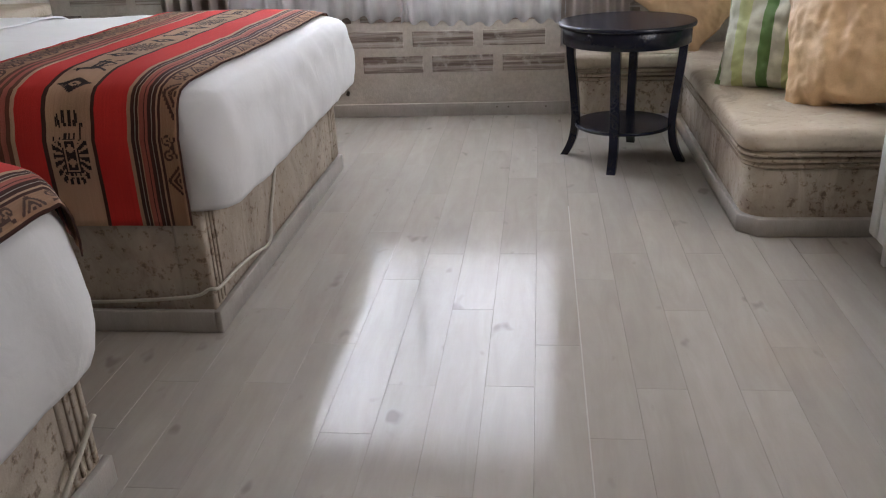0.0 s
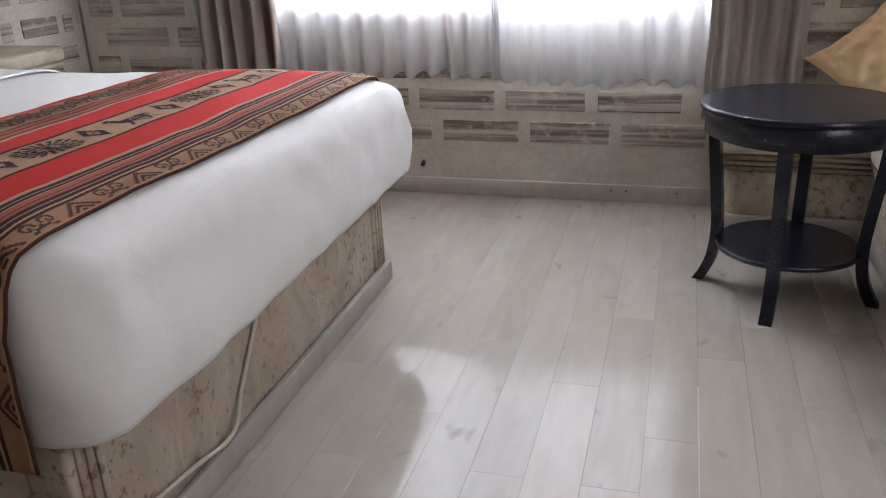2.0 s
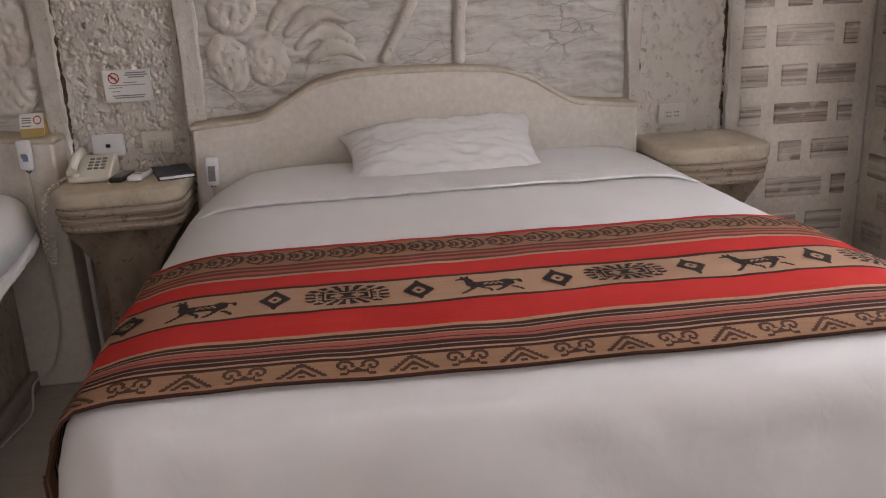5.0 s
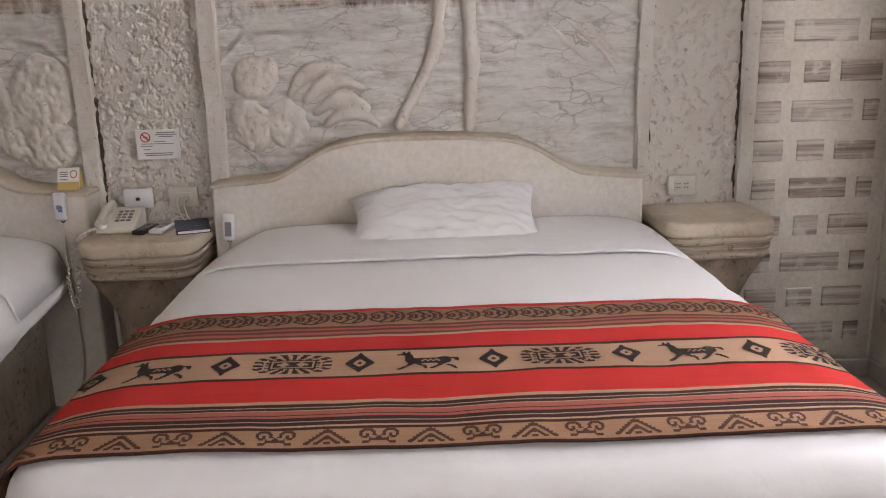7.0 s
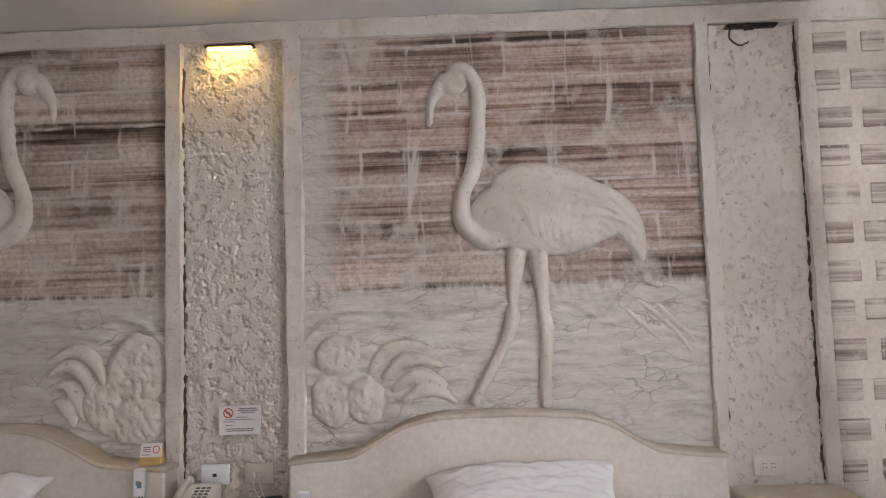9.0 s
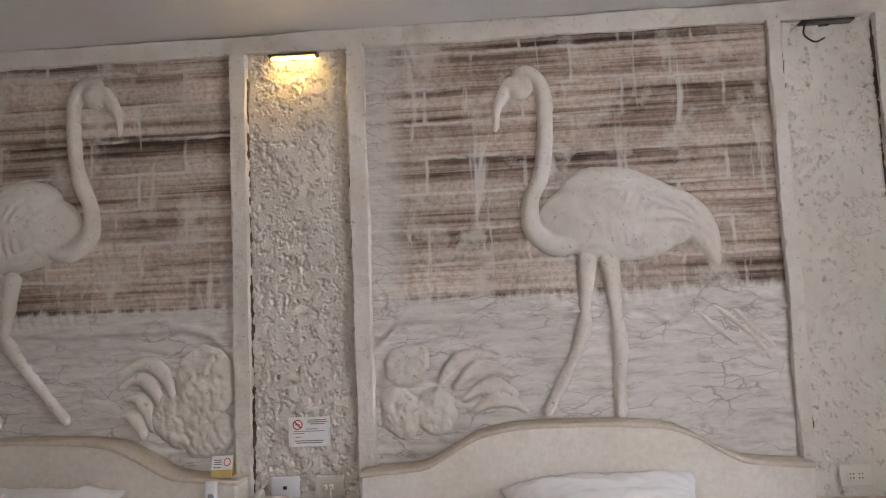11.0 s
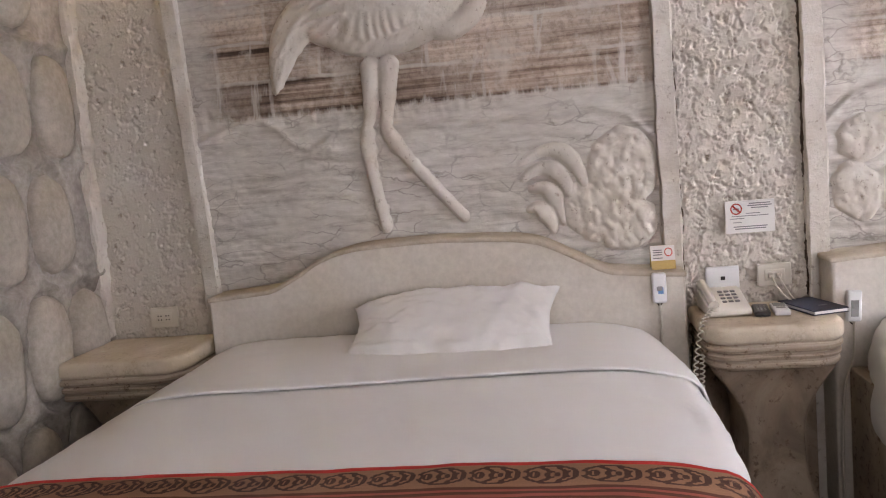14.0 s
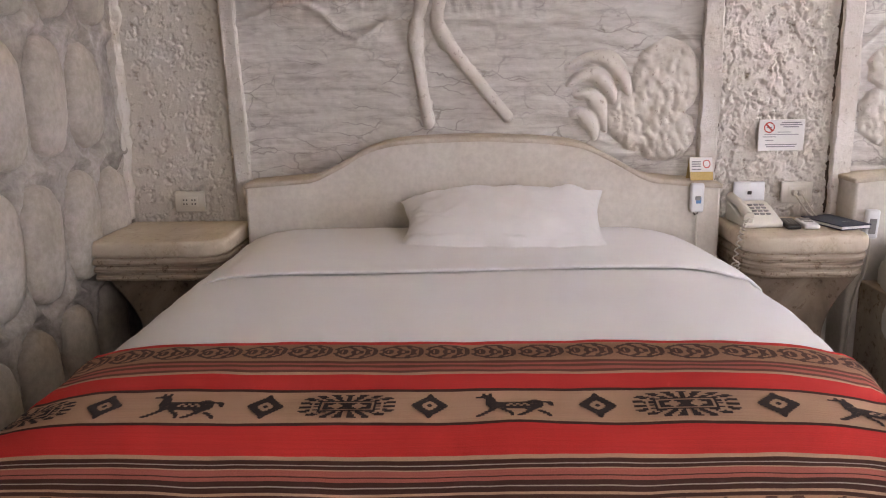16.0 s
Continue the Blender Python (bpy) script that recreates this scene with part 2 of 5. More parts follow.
def runner_material():
    n = Nodes("woven_stripes")
    uv = n.add("ShaderNodeUVMap")
    sep = n.add("ShaderNodeSeparateXYZ")
    n.link(uv.outputs[0], sep.inputs[0])
    col = n.ramp(sep.outputs["Y"], [(p, RUNNER_COLOURS[c]) for p, c in RUNNER_STOPS], "CONSTANT")
    weave = n.add("ShaderNodeMapping")
    weave.inputs["Scale"].default_value = (420, 260, 1)
    n.link(uv.outputs[0], weave.inputs[0])
    threads = n.noise(weave.outputs[0], 1.0, 2, 0.5)
    streak = n.add("ShaderNodeMapping")
    streak.inputs["Scale"].default_value = (3, 160, 1)
    n.link(uv.outputs[0], streak.inputs[0])
    yarn = n.noise(streak.outputs[0], 1.0, 3, 0.6)
    col = n.mix(0.35, col, n.ramp(threads, [(0.3, (0.45, 0.42, 0.4)), (0.6, (1, 1, 1))]), "MULTIPLY")
    col = n.mix(0.3, col, n.ramp(yarn, [(0.3, (0.6, 0.55, 0.5)), (0.6, (1, 1, 1))]), "MULTIPLY")
    n.bsdf.inputs["Specular IOR Level"].default_value = 0.15
    return n.finish(col, 0.92, threads, 0.0015, 0.5)


def sheer_material():
    n = Nodes("white_sheer")
    out = n.tree.nodes["Material Output"]
    thin = n.add("ShaderNodeBsdfTransparent")
    glow = n.add("ShaderNodeBsdfTranslucent")
    glow.inputs["Color"].default_value = (0.66, 0.68, 0.71, 1)
    soft = n.add("ShaderNodeBsdfDiffuse")
    threads = n.noise(n.coords((60, 60, 4)), 5.0, 2, 0.5)
    n.link(n.ramp(threads, [(0.3, (0.80, 0.80, 0.81)), (0.7, (0.90, 0.90, 0.91))]), soft.inputs["Color"])
    one, two = n.add("ShaderNodeMixShader"), n.add("ShaderNodeMixShader")
    one.inputs[0].default_value, two.inputs[0].default_value = 0.62, 0.20
    n.link(glow.outputs[0], one.inputs[1])
    n.link(soft.outputs[0], one.inputs[2])
    n.link(one.outputs[0], two.inputs[1])
    n.link(thin.outputs[0], two.inputs[2])
    n.link(two.outputs[0], out.inputs["Surface"])
    return n.mat


def glass_material(name, colour=(1, 1, 1)):
    n = Nodes(name)
    n.bsdf.inputs["Transmission Weight"].default_value = 1.0
    n.bsdf.inputs["IOR"].default_value = 1.45
    return n.finish(colour, 0.02)


def glowing(name, colour, power):
    n = Nodes(name)
    n.bsdf.inputs["Emission Color"].default_value = (*colour, 1)
    n.bsdf.inputs["Emission Strength"].default_value = power
    return n.finish(colour, 0.4)


PLASTER = salt_plaster()
SMOOTH = surface("smooth_salt_plaster", (0.60, 0.545, 0.47), (0.72, 0.685, 0.63), 2.0, 45, 0.85, 0.003, grain=0.16)
CARVED = carved_plaster()
# dark brown of the crack lines along the frame bars
CRACK_BROWN = surface("crumbled_brown_joint", (0.055, 0.038, 0.026), (0.19, 0.145, 0.105), 30, 90, 0.95, 0.004, grain=0.4)
BRICK = salt_brick()
BLOCK = pored_salt("pored_salt_block", (0.39, 0.32, 0.255), (0.50, 0.435, 0.36), (2.4, 2.4, 1.5))
PIER = pored_salt("brown_salt_pier", (0.215, 0.16, 0.115), (0.32, 0.255, 0.195), (2.0, 2.0, 1.4))
SLAB = pored_salt("banded_salt_slab", (0.30, 0.235, 0.175), (0.46, 0.385, 0.305), (1.0, 1.0, 22))
WORN = surface("worn_plaster_edge", (0.50, 0.42, 0.32), (0.63, 0.57, 0.48), 7, 60, 0.85, 0.003, grain=0.2)
TOPS = pored_salt("cream_salt_top", (0.54, 0.455, 0.35), (0.62, 0.545, 0.44), (1.3, 1.3, 1.3), 0.22)
JOINT = surface("tan_joint_plaster", (0.50, 0.45, 0.39), (0.64, 0.595, 0.535), 2.6, 50, 0.88, 0.004, grain=0.22)
STONE = surface("salt_stone", (0.42, 0.38, 0.32), (0.55, 0.51, 0.45), 5, 38, 0.88, 0.005, shift=True, grain=0.3)
MORTAR = surface("grey_mortar", (0.31, 0.285, 0.25), (0.55, 0.52, 0.48), 4.5, 40, 0.9, 0.008, grain=0.35)
PLANK = plank_material()
FILLER = surface("pale_joint_filler", (0.50, 0.475, 0.44), (0.56, 0.535, 0.50), 9, 60, 0.6)
GAP = surface("floor_gap", (0.38, 0.355, 0.325), (0.44, 0.415, 0.38), 6, 60, 0.8)
SKIRT = surface("grey_skirting", (0.40, 0.365, 0.325), (0.47, 0.435, 0.395), 5, 60, 0.5, 0.001, (4, 4, 1))
CEILING = surface("white_ceiling_paint", (0.66, 0.64, 0.61), (0.70, 0.685, 0.66), 1.2, 90, 0.9, 0.001, grain=0.05)


def linen():
    n = Nodes("white_linen")
    vec = n.coords()
    weave = n.noise(vec, 420, 2, 0.5)
    crease = n.noise(n.coords((1, 1.4, 1.2)), 6.5, 4, 0.5, 0.6)
    col = n.mix(n.noise(vec, 2.0, 3, 0.5), (0.71, 0.705, 0.70), (0.77, 0.765, 0.76))
    n.bsdf.inputs["Sheen Weight"].default_value = 0.1
    both = n.maths("ADD", n.maths("MULTIPLY", crease, 1.0), n.maths("MULTIPLY", weave, 0.04))
    return n.finish(col, 0.9, both, 0.007, 0.6)


LINEN = linen()
RUNNER = runner_material()
MOTIF = surface("brown_weft", (0.060, 0.024, 0.014), (0.095, 0.040, 0.024), 12, 300, 0.92, 0.001)
MOTIF_DARK = surface("black_weft", (0.012, 0.006, 0.005), (0.030, 0.013, 0.009), 12, 300, 0.92, 0.001)
SHEER = sheer_material()
DRAPE = surface("taupe_drape", (0.39, 0.34, 0.31), (0.45, 0.395, 0.365), 3, 260, 0.75, 0.001, (1, 1, 0.3))
BLACK = surface("black_lacquer", (0.007, 0.010, 0.023), (0.011, 0.014, 0.028), 3, 120, 0.27, 0.0004)
GOLD = surface("gold_satin", (0.68, 0.43, 0.22), (0.76, 0.53, 0.31), 2, 160, 0.5, 0.001)
GREEN = surface("green_stripe_satin", (0.10, 0.22, 0.06), (0.17, 0.30, 0.09), 3, 160, 0.5, 0.001)
LIME = surface("lime_stripe_satin", (0.48, 0.52, 0.20), (0.56, 0.60, 0.30), 3, 160, 0.5, 0.001)
PALE = surface("pale_stripe_satin", (0.55, 0.55, 0.44), (0.62, 0.62, 0.5), 3, 160, 0.5, 0.001)
ENAMEL = surface("white_enamel", (0.70, 0.69, 0.66), (0.74, 0.73, 0.70), 2, 80, 0.4, 0.0004, grain=0.04)
PLASTIC = surface("ivory_plastic", (0.66, 0.63, 0.55), (0.70, 0.67, 0.60), 4, 120, 0.4, 0.0003, grain=0.04)
WHITE_PLASTIC = surface("white_plastic", (0.72, 0.73, 0.74), (0.76, 0.77, 0.78), 4, 120, 0.4, 0.0003, grain=0.03)
DARK_PLASTIC = surface("black_plastic", (0.018, 0.018, 0.02), (0.03, 0.03, 0.03), 6, 150, 0.4, 0.0003)
GREY_PLASTIC = surface("grey_plastic", (0.22, 0.22, 0.22), (0.28, 0.28, 0.28), 6, 150, 0.45, 0.0003)
NAVY = surface("navy_leatherette", (0.018, 0.026, 0.055), (0.028, 0.036, 0.07), 6, 220, 0.5, 0.0006)
PAPER = surface("white_paper", (0.74, 0.73, 0.71), (0.78, 0.77, 0.75), 4, 160, 0.8, 0.0003, grain=0.03)
INK = surface("grey_ink", (0.20, 0.20, 0.21), (0.26, 0.26, 0.27), 9, 160, 0.8)
RED_INK = surface("red_ink", (0.55, 0.05, 0.04), (0.6, 0.07, 0.05), 9, 160, 0.7)
YELLOW = surface("yellow_card", (0.56, 0.39, 0.13), (0.62, 0.45, 0.18), 6, 160, 0.7)
BLUE = surface("blue_label", (0.10, 0.25, 0.52), (0.13, 0.29, 0.58), 9, 160, 0.5)
CABLE = surface("ivory_cable", (0.60, 0.56, 0.48), (0.66, 0.62, 0.54), 6, 100, 0.5)
METAL = surface("dark_lamp_metal", (0.06, 0.05, 0.045), (0.09, 0.075, 0.06), 8, 120, 0.45, 0.0004, metal=0.7)
FRAME = surface("white_window_frame", (0.68, 0.68, 0.67), (0.72, 0.72, 0.71), 3, 90, 0.45, 0.0004)
GLASS = glass_material("window_glass")
BULB = glowing("warm_tube", (1.0, 0.72, 0.25), 20)

# ---- helpers for building ----


def mesh(name, verts, faces, material, smooth=False):
    me = bpy.data.meshes.new(name)
    me.from_pydata([tuple(v) for v in verts], [], [tuple(f) for f in faces])
    me.materials.append(material)
    if smooth:
        me.polygons.foreach_set("use_smooth", [True] * len(me.polygons))
    me.update()
    return me


def part(name, data, material=None, parent=None, label=""):
    """Links a mesh, or a bmesh made into one, as one object under its thing."""
    if isinstance(data, bmesh.types.BMesh):
        me = bpy.data.meshes.new(name)
        bmesh.ops.recalc_face_normals(data, faces=data.faces)
        data.to_mesh(me)
        data.free()
        me.materials.append(material)
        data = me
    ob = new(name, data)
    if parent is not None:
        ob.parent = parent
    return tagged(ob, label)


def thing(name, label, category, place=(0, 0, 0), group="", kind=""):
    ob = new(name)
    ob.location = place
    ob.empty_display_size = 0.1
    return tagged(ob, label, category, group, kind)


def box(x0, x1, y0, y1, z0, z1, bevel=0.0, segments=2, bm=None, smooth=True):
    own = bmesh.new()
    bmesh.ops.create_cube(own, size=1.0)
    for v in own.verts:
        v.co = Vector(((x0 + x1) / 2 + v.co.x * (x1 - x0), (y0 + y1) / 2 + v.co.y * (y1 - y0), (z0 + z1) / 2 + v.co.z * (z1 - z0)))
    if bevel:
        bmesh.ops.bevel(own, geom=own.edges[:], offset=bevel, segments=segments, affect="EDGES", profile=0.5)
        if smooth and segments > 1:
            for f in own.faces:
                f.smooth = True
    if bm is None:
        return own
    return join(bm, own)


def join(bm, other):
    me = bpy.data.meshes.new("joined")
    other.to_mesh(me)
    other.free()
    bm.from_mesh(me)
    bpy.data.meshes.remove(me)
    return bm


def smoothed(points, steps=6, closed=False):
    """A smooth line through the points."""
    pts = [Vector(p) for p in points]
    n, line = len(pts), []
    for i in range(n if closed else n - 1):
        a, b, c, d = (pts[(i + k) % n] if closed else pts[min(max(i + k, 0), n - 1)] for k in (-1, 0, 1, 2))
        for s in range(steps):
            t = s / steps
            line.append(0.5 * (2 * b + (c - a) * t + (2 * a - 5 * b + 4 * c - d) * t * t + (3 * b - a - 3 * c + d) * t ** 3))
    if not closed:
        line.append(pts[-1])
    return line


def tube(points, radius, sides=8, steps=5, bm=None, up=Vector((0.13, 0.21, 0.97))):
    """A round tube along a smooth line; radius may be a function of 0 to 1."""
    bm = bm or bmesh.new()
    line = smoothed(points, steps) if steps > 1 else [Vector(p) for p in points]
    rings = []
    for i, p in enumerate(line):
        along = (line[min(i + 1, len(line) - 1)] - line[max(i - 1, 0)]).normalized()
        a = along.cross(up).normalized()
        b = along.cross(a)
        r = radius(i / (len(line) - 1)) if callable(radius) else radius
        rings.append([bm.verts.new(p + r * (math.cos(2 * math.pi * k / sides) * a + math.sin(2 * math.pi * k / sides) * b)) for k in range(sides)])
    for r0, r1 in zip(rings, rings[1:]):
        for k in range(sides):
            bm.faces.new((r0[k], r0[(k + 1) % sides], r1[(k + 1) % sides], r1[k])).smooth = True
    bm.faces.new(rings[0])
    bm.faces.new(rings[-1])
    return bm


def prism(outline, depth_axis, lo, hi, bevel=0.0, segments=2):
    """A flat outline of (a, b) pushed out along an axis: 'x' takes (y, z), 'z' takes (x, y), 'y' takes (x, z)."""
    place = {"x": lambda a, b, d: (d, a, b), "y": lambda a, b, d: (a, d, b), "z": lambda a, b, d: (a, b, d)}[depth_axis]
    bm = bmesh.new()
    low = [bm.verts.new(place(a, b, lo)) for a, b in outline]
    high = [bm.verts.new(place(a, b, hi)) for a, b in outline]
    n = len(low)
    bm.faces.new(low)
    bm.faces.new(high)
    for i in range(n):
        bm.faces.new((low[i], low[(i + 1) % n], high[(i + 1) % n], high[i]))
    bmesh.ops.recalc_face_normals(bm, faces=bm.faces)
    if bevel:
        sharp = [e for e in bm.edges if len(e.link_faces) == 2 and e.calc_face_angle(0) > 0.6]
        bmesh.ops.bevel(bm, geom=sharp, offset=bevel, segments=segments, affect="EDGES", profile=0.5)
        for f in bm.faces:
            f.smooth = len(f.verts) == 4
    return bm


def turned(profile, sides=32, centre=(0, 0), squash=1.0):
    """A body turned about the upright axis, from (radius, height) pairs."""
    bm = bmesh.new()
    rings = [[bm.verts.new((centre[0] + r * math.cos(2 * math.pi * k / sides), centre[1] + squash * r * math.sin(2 * math.pi * k / sides), z))
              for k in range(sides)] for r, z in profile]
    for r0, r1 in zip(rings, rings[1:]):
        for k in range(sides):
            bm.faces.new((r0[k], r0[(k + 1) % sides], r1[(k + 1) % sides], r1[k])).smooth = True
    bm.faces.new(rings[0])
    bm.faces.new(rings[-1])
    return bm


def fbm(x, y, z, octaves=3):
    return noise.fractal(Vector((x, y, z)), 1.0, 2.0, octaves)


def sheet(name, across, up, nu, nv, point, material):
    """A grid of points, point(u, v) giving each place."""
    us, vs = np.linspace(*across, nu), np.linspace(*up, nv)
    verts = [point(u, v) for v in vs for u in us]
    faces = [(j * nu + i, j * nu + i + 1, (j + 1) * nu + i + 1, (j + 1) * nu + i) for j in range(nv - 1) for i in range(nu - 1)]
    return mesh(name, verts, faces, material, True)


# ---- the room ----
HEAD, WINDOW, SOUTH, EAST, TOP = -3.03, 5.27, -0.40, 1.36, 2.86

wall_head = part("wall_head", box(HEAD - 0.25, HEAD - 0.03, SOUTH - 0.2, WINDOW + 0.2, 0, TOP), PLASTER)
tagged(wall_head, "cream salt-plastered wall behind the beds", "wall", kind="structure")
wall_south = part("wall_south", box(HEAD, EAST, SOUTH - 0.22, SOUTH - 0.04, 0, TOP), MORTAR)
tagged(wall_south, "grey mortared wall set with oval salt stones", "wall", kind="structure")
# the east wall has a window over the radiator
bm = box(EAST, EAST + 0.2, SOUTH - 0.2, 2.0, 0, TOP)
box(EAST, EAST + 0.2, 3.2, WINDOW + 0.2, 0, TOP, bm=bm)
box(EAST, EAST + 0.2, 2.0, 3.2, 2.15, TOP, bm=bm)
box(EAST, EAST + 0.2, 2.0, 3.2, 0.0, 0.85, bm=bm)
wall_east = tagged(part("wall_east", bm, SMOOTH), "plain cream plastered wall beside the bench", "wall", kind="structure")
WX0, WX1, WZ0, WZ1 = -1.86, 0.14, 0.93, 2.50
bm = box(HEAD, WX0, WINDOW, WINDOW + 0.2, 0, TOP)
box(WX1, EAST, WINDOW, WINDOW + 0.2, 0, TOP, bm=bm)
box(WX0, WX1, WINDOW, WINDOW + 0.2, 0, WZ0, bm=bm)
box(WX0, WX1, WINDOW, WINDOW + 0.2, WZ1, TOP, bm=bm)
wall_window = tagged(part("wall_window", bm, JOINT), "plastered wall of brown salt bricks with pale joints", "wall", kind="structure")
floor = tagged(part("floor", box(HEAD - 0.2, EAST + 0.2, SOUTH - 0.2, WINDOW + 0.2, -0.12, -0.006), GAP),
               "glossy whitewashed plank floor", "floor", kind="structure")
ceiling = tagged(part("ceiling", box(HEAD - 0.25, EAST + 0.2, SOUTH - 0.22, WINDOW + 0.2, TOP, TOP + 0.15), CEILING),
                 "plain white painted ceiling", "ceiling", kind="structure")
ground = tagged(part("ground", box(-300, 300, WINDOW + 0.25, 300, -0.5, -0.3), MORTAR), "pale sandy ground outside the window", "ground", kind="structure")

# window with two casements
window = thing("window_1", "white framed casement window behind sheer curtains", "window", (-0.86, WINDOW + 0.12, WZ0), kind="structure")


def in_window(name, x0, x1, z0, z1, depth, material, bevel=0.004):
    m = box(x0 + 0.86, x1 + 0.86, -depth / 2, depth / 2, z0 - WZ0, z1 - WZ0, bevel)
    return part(name, m, material, window)


in_window("window_frame", WX0, WX0 + 0.05, WZ0, WZ1, 0.06, FRAME)
in_window("window_frame", WX1 - 0.05, WX1, WZ0, WZ1, 0.06, FRAME)
in_window("window_frame", WX0 + 0.05, WX1 - 0.05, WZ0, WZ0 + 0.05, 0.06, FRAME)
in_window("window_frame", WX0 + 0.05, WX1 - 0.05, WZ1 - 0.05, WZ1, 0.06, FRAME)
in_window("mullion", -0.90, -0.82, WZ0 + 0.05, WZ1 - 0.05, 0.055, FRAME)
for x0, x1 in ((WX0 + 0.05, -0.90), (-0.82, WX1 - 0.05)):
    pane = in_window("pane", x0, x1, WZ0 + 0.05, WZ1 - 0.05, 0.006, GLASS, 0)
    pane.visible_shadow = False
sill = part("window_sill", box(WX0 + 0.86 - 0.03, WX1 + 0.86 + 0.03, -0.16, -0.035, -0.03, 0.0, 0.006), SMOOTH, window)

# carved wall behind the beds
PANELS = ((0.05, 1.872), (2.465, 4.164))
FRAMES = ((0.028, 0.09), (1.872, 1.945), (2.387, 2.465), (4.164, 4.225), (4.60, 4.665))


def wavy_bar(name, y0, y1, z0, z1, x0, x1, upright=True, lean=0.0, rough=1.0):
    """A plaster bar with an uneven, worn outline."""
    n = int(220 * rough) if upright else 260
    rings = []
    for i in range(n + 1):
        t = i / n
        ring = []
        for k, (a, b) in enumerate(((0, 0), (1, 0), (1, 0.5), (0.985, 0.86), (0.93, 1), (0.07, 1), (0.015, 0.86), (0, 0.5))):
            if upright:
                z = z0 + (z1 - z0) * t
                j = 0.006 * rough * fbm(y0 * 3 + k * 1.7, z * 4.5 * rough, 0.3) + 0.0035 * fbm(y0 * 3 + k * 2.3, z * 26, 0.9)
                ring.append((x0 + (x1 - x0) * b + 0.3 * j, y0 + (y1 - y0) * a + j + lean * (0.5 - t), z))
            else:
                y = y0 + (y1 - y0) * t
                j = 0.007 * fbm(z0 * 3 + k * 1.7, y * 4.5, 0.3)
                ring.append((x0 + (x1 - x0) * b + 0.3 * j, y, z0 + (z1 - z0) * a + j))
        rings.append(ring)
    verts = [p for r in rings for p in r]
    faces = [(i * 8 + k, i * 8 + (k + 1) % 8, (i + 1) * 8 + (k + 1) % 8, (i + 1) * 8 + k) for i in range(n) for k in range(8)]
    faces += [tuple(range(8)), tuple(range(n * 8, n * 8 + 8))]
    return part(name, mesh(name, verts, faces, CARVED), parent=wall_head)


for k, (y0, y1) in enumerate(FRAMES):
    wavy_bar("frame_bar", y0, y1, 0.02, 2.77, HEAD - 0.032, HEAD + 0.026, lean=0.10 if k == 0 else 0.0)
wavy_bar("corner_lip", SOUTH - 0.07, SOUTH + 0.024, 0.83, 2.77, HEAD - 0.02, HEAD + 0.055, lean=-0.02, rough=2.4)
wavy_bar("frame_beam", SOUTH + 0.002, WINDOW - 0.002, 2.768, 2.857, HEAD - 0.032, HEAD + 0.006, upright=False)


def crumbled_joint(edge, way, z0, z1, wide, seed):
    """Ragged dark brown strip in the angle between a frame bar and the wall."""
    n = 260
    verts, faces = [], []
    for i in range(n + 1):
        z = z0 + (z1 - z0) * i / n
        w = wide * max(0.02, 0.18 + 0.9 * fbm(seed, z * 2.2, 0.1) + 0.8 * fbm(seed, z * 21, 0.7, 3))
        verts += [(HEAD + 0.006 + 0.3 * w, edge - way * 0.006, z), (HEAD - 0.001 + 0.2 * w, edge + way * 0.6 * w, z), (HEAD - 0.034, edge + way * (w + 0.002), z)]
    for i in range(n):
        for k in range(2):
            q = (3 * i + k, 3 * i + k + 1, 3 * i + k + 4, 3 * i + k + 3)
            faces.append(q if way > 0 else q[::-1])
    part("crumbled_joint", mesh("crumbled_joint", verts, faces, CRACK_BROWN), parent=wall_head, label="dark crumbled joint beside a frame bar")


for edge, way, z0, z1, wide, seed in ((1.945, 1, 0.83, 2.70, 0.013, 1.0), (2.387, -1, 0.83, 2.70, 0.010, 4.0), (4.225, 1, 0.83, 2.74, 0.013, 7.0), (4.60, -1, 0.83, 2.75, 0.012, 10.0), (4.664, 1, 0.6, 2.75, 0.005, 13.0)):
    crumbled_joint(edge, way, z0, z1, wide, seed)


def plaster_rough(y, z, amount, torn):
    # trowelled plateaus, torn open here and there in ragged pits
    n1 = noise.fractal(Vector((y * 31 + 0.9 * noise.noise(Vector((y * 13, z * 13, 8.0))), z * 26, 4.0)), 0.65, 2.1, 6)
    n1 -= 0.45 * noise.noise(Vector((y * 6, z * 5, 11.0)))
    pit = max(0.0, min(1.0, (-n1 - torn) * 4.5))
    ragged = 0.55 + 0.75 * noise.noise(Vector((y * 70, z * 70, 1.0)))
    lip = 0.30 * max(0.0, 1 - abs(-n1 - torn + 0.07) / 0.12)
    return amount * (lip - pit * ragged + 0.30 * fbm(y * 5, z * 5, 2.0) + 0.05 * noise.noise(Vector((y * 110, z * 110, 7.0))))


def rough_strip(y0, y1, amount, torn):
    def point(y, z):
        return (HEAD - 0.012 + plaster_rough(y, z, amount, torn), y, z)
    ob = part("rough_plaster", sheet("rough_plaster", (y0, y1), (0.02, 2.77), max(20, int((y1 - y0) / 0.0038)), 640, point, PLASTER), parent=wall_head)
    return ob


rough_strip(SOUTH, 0.06, 0.011, 0.24)
rough_strip(1.94, 2.39, 0.0145, 0.05)
rough_strip(4.22, 4.602, 0.010, 0.28)


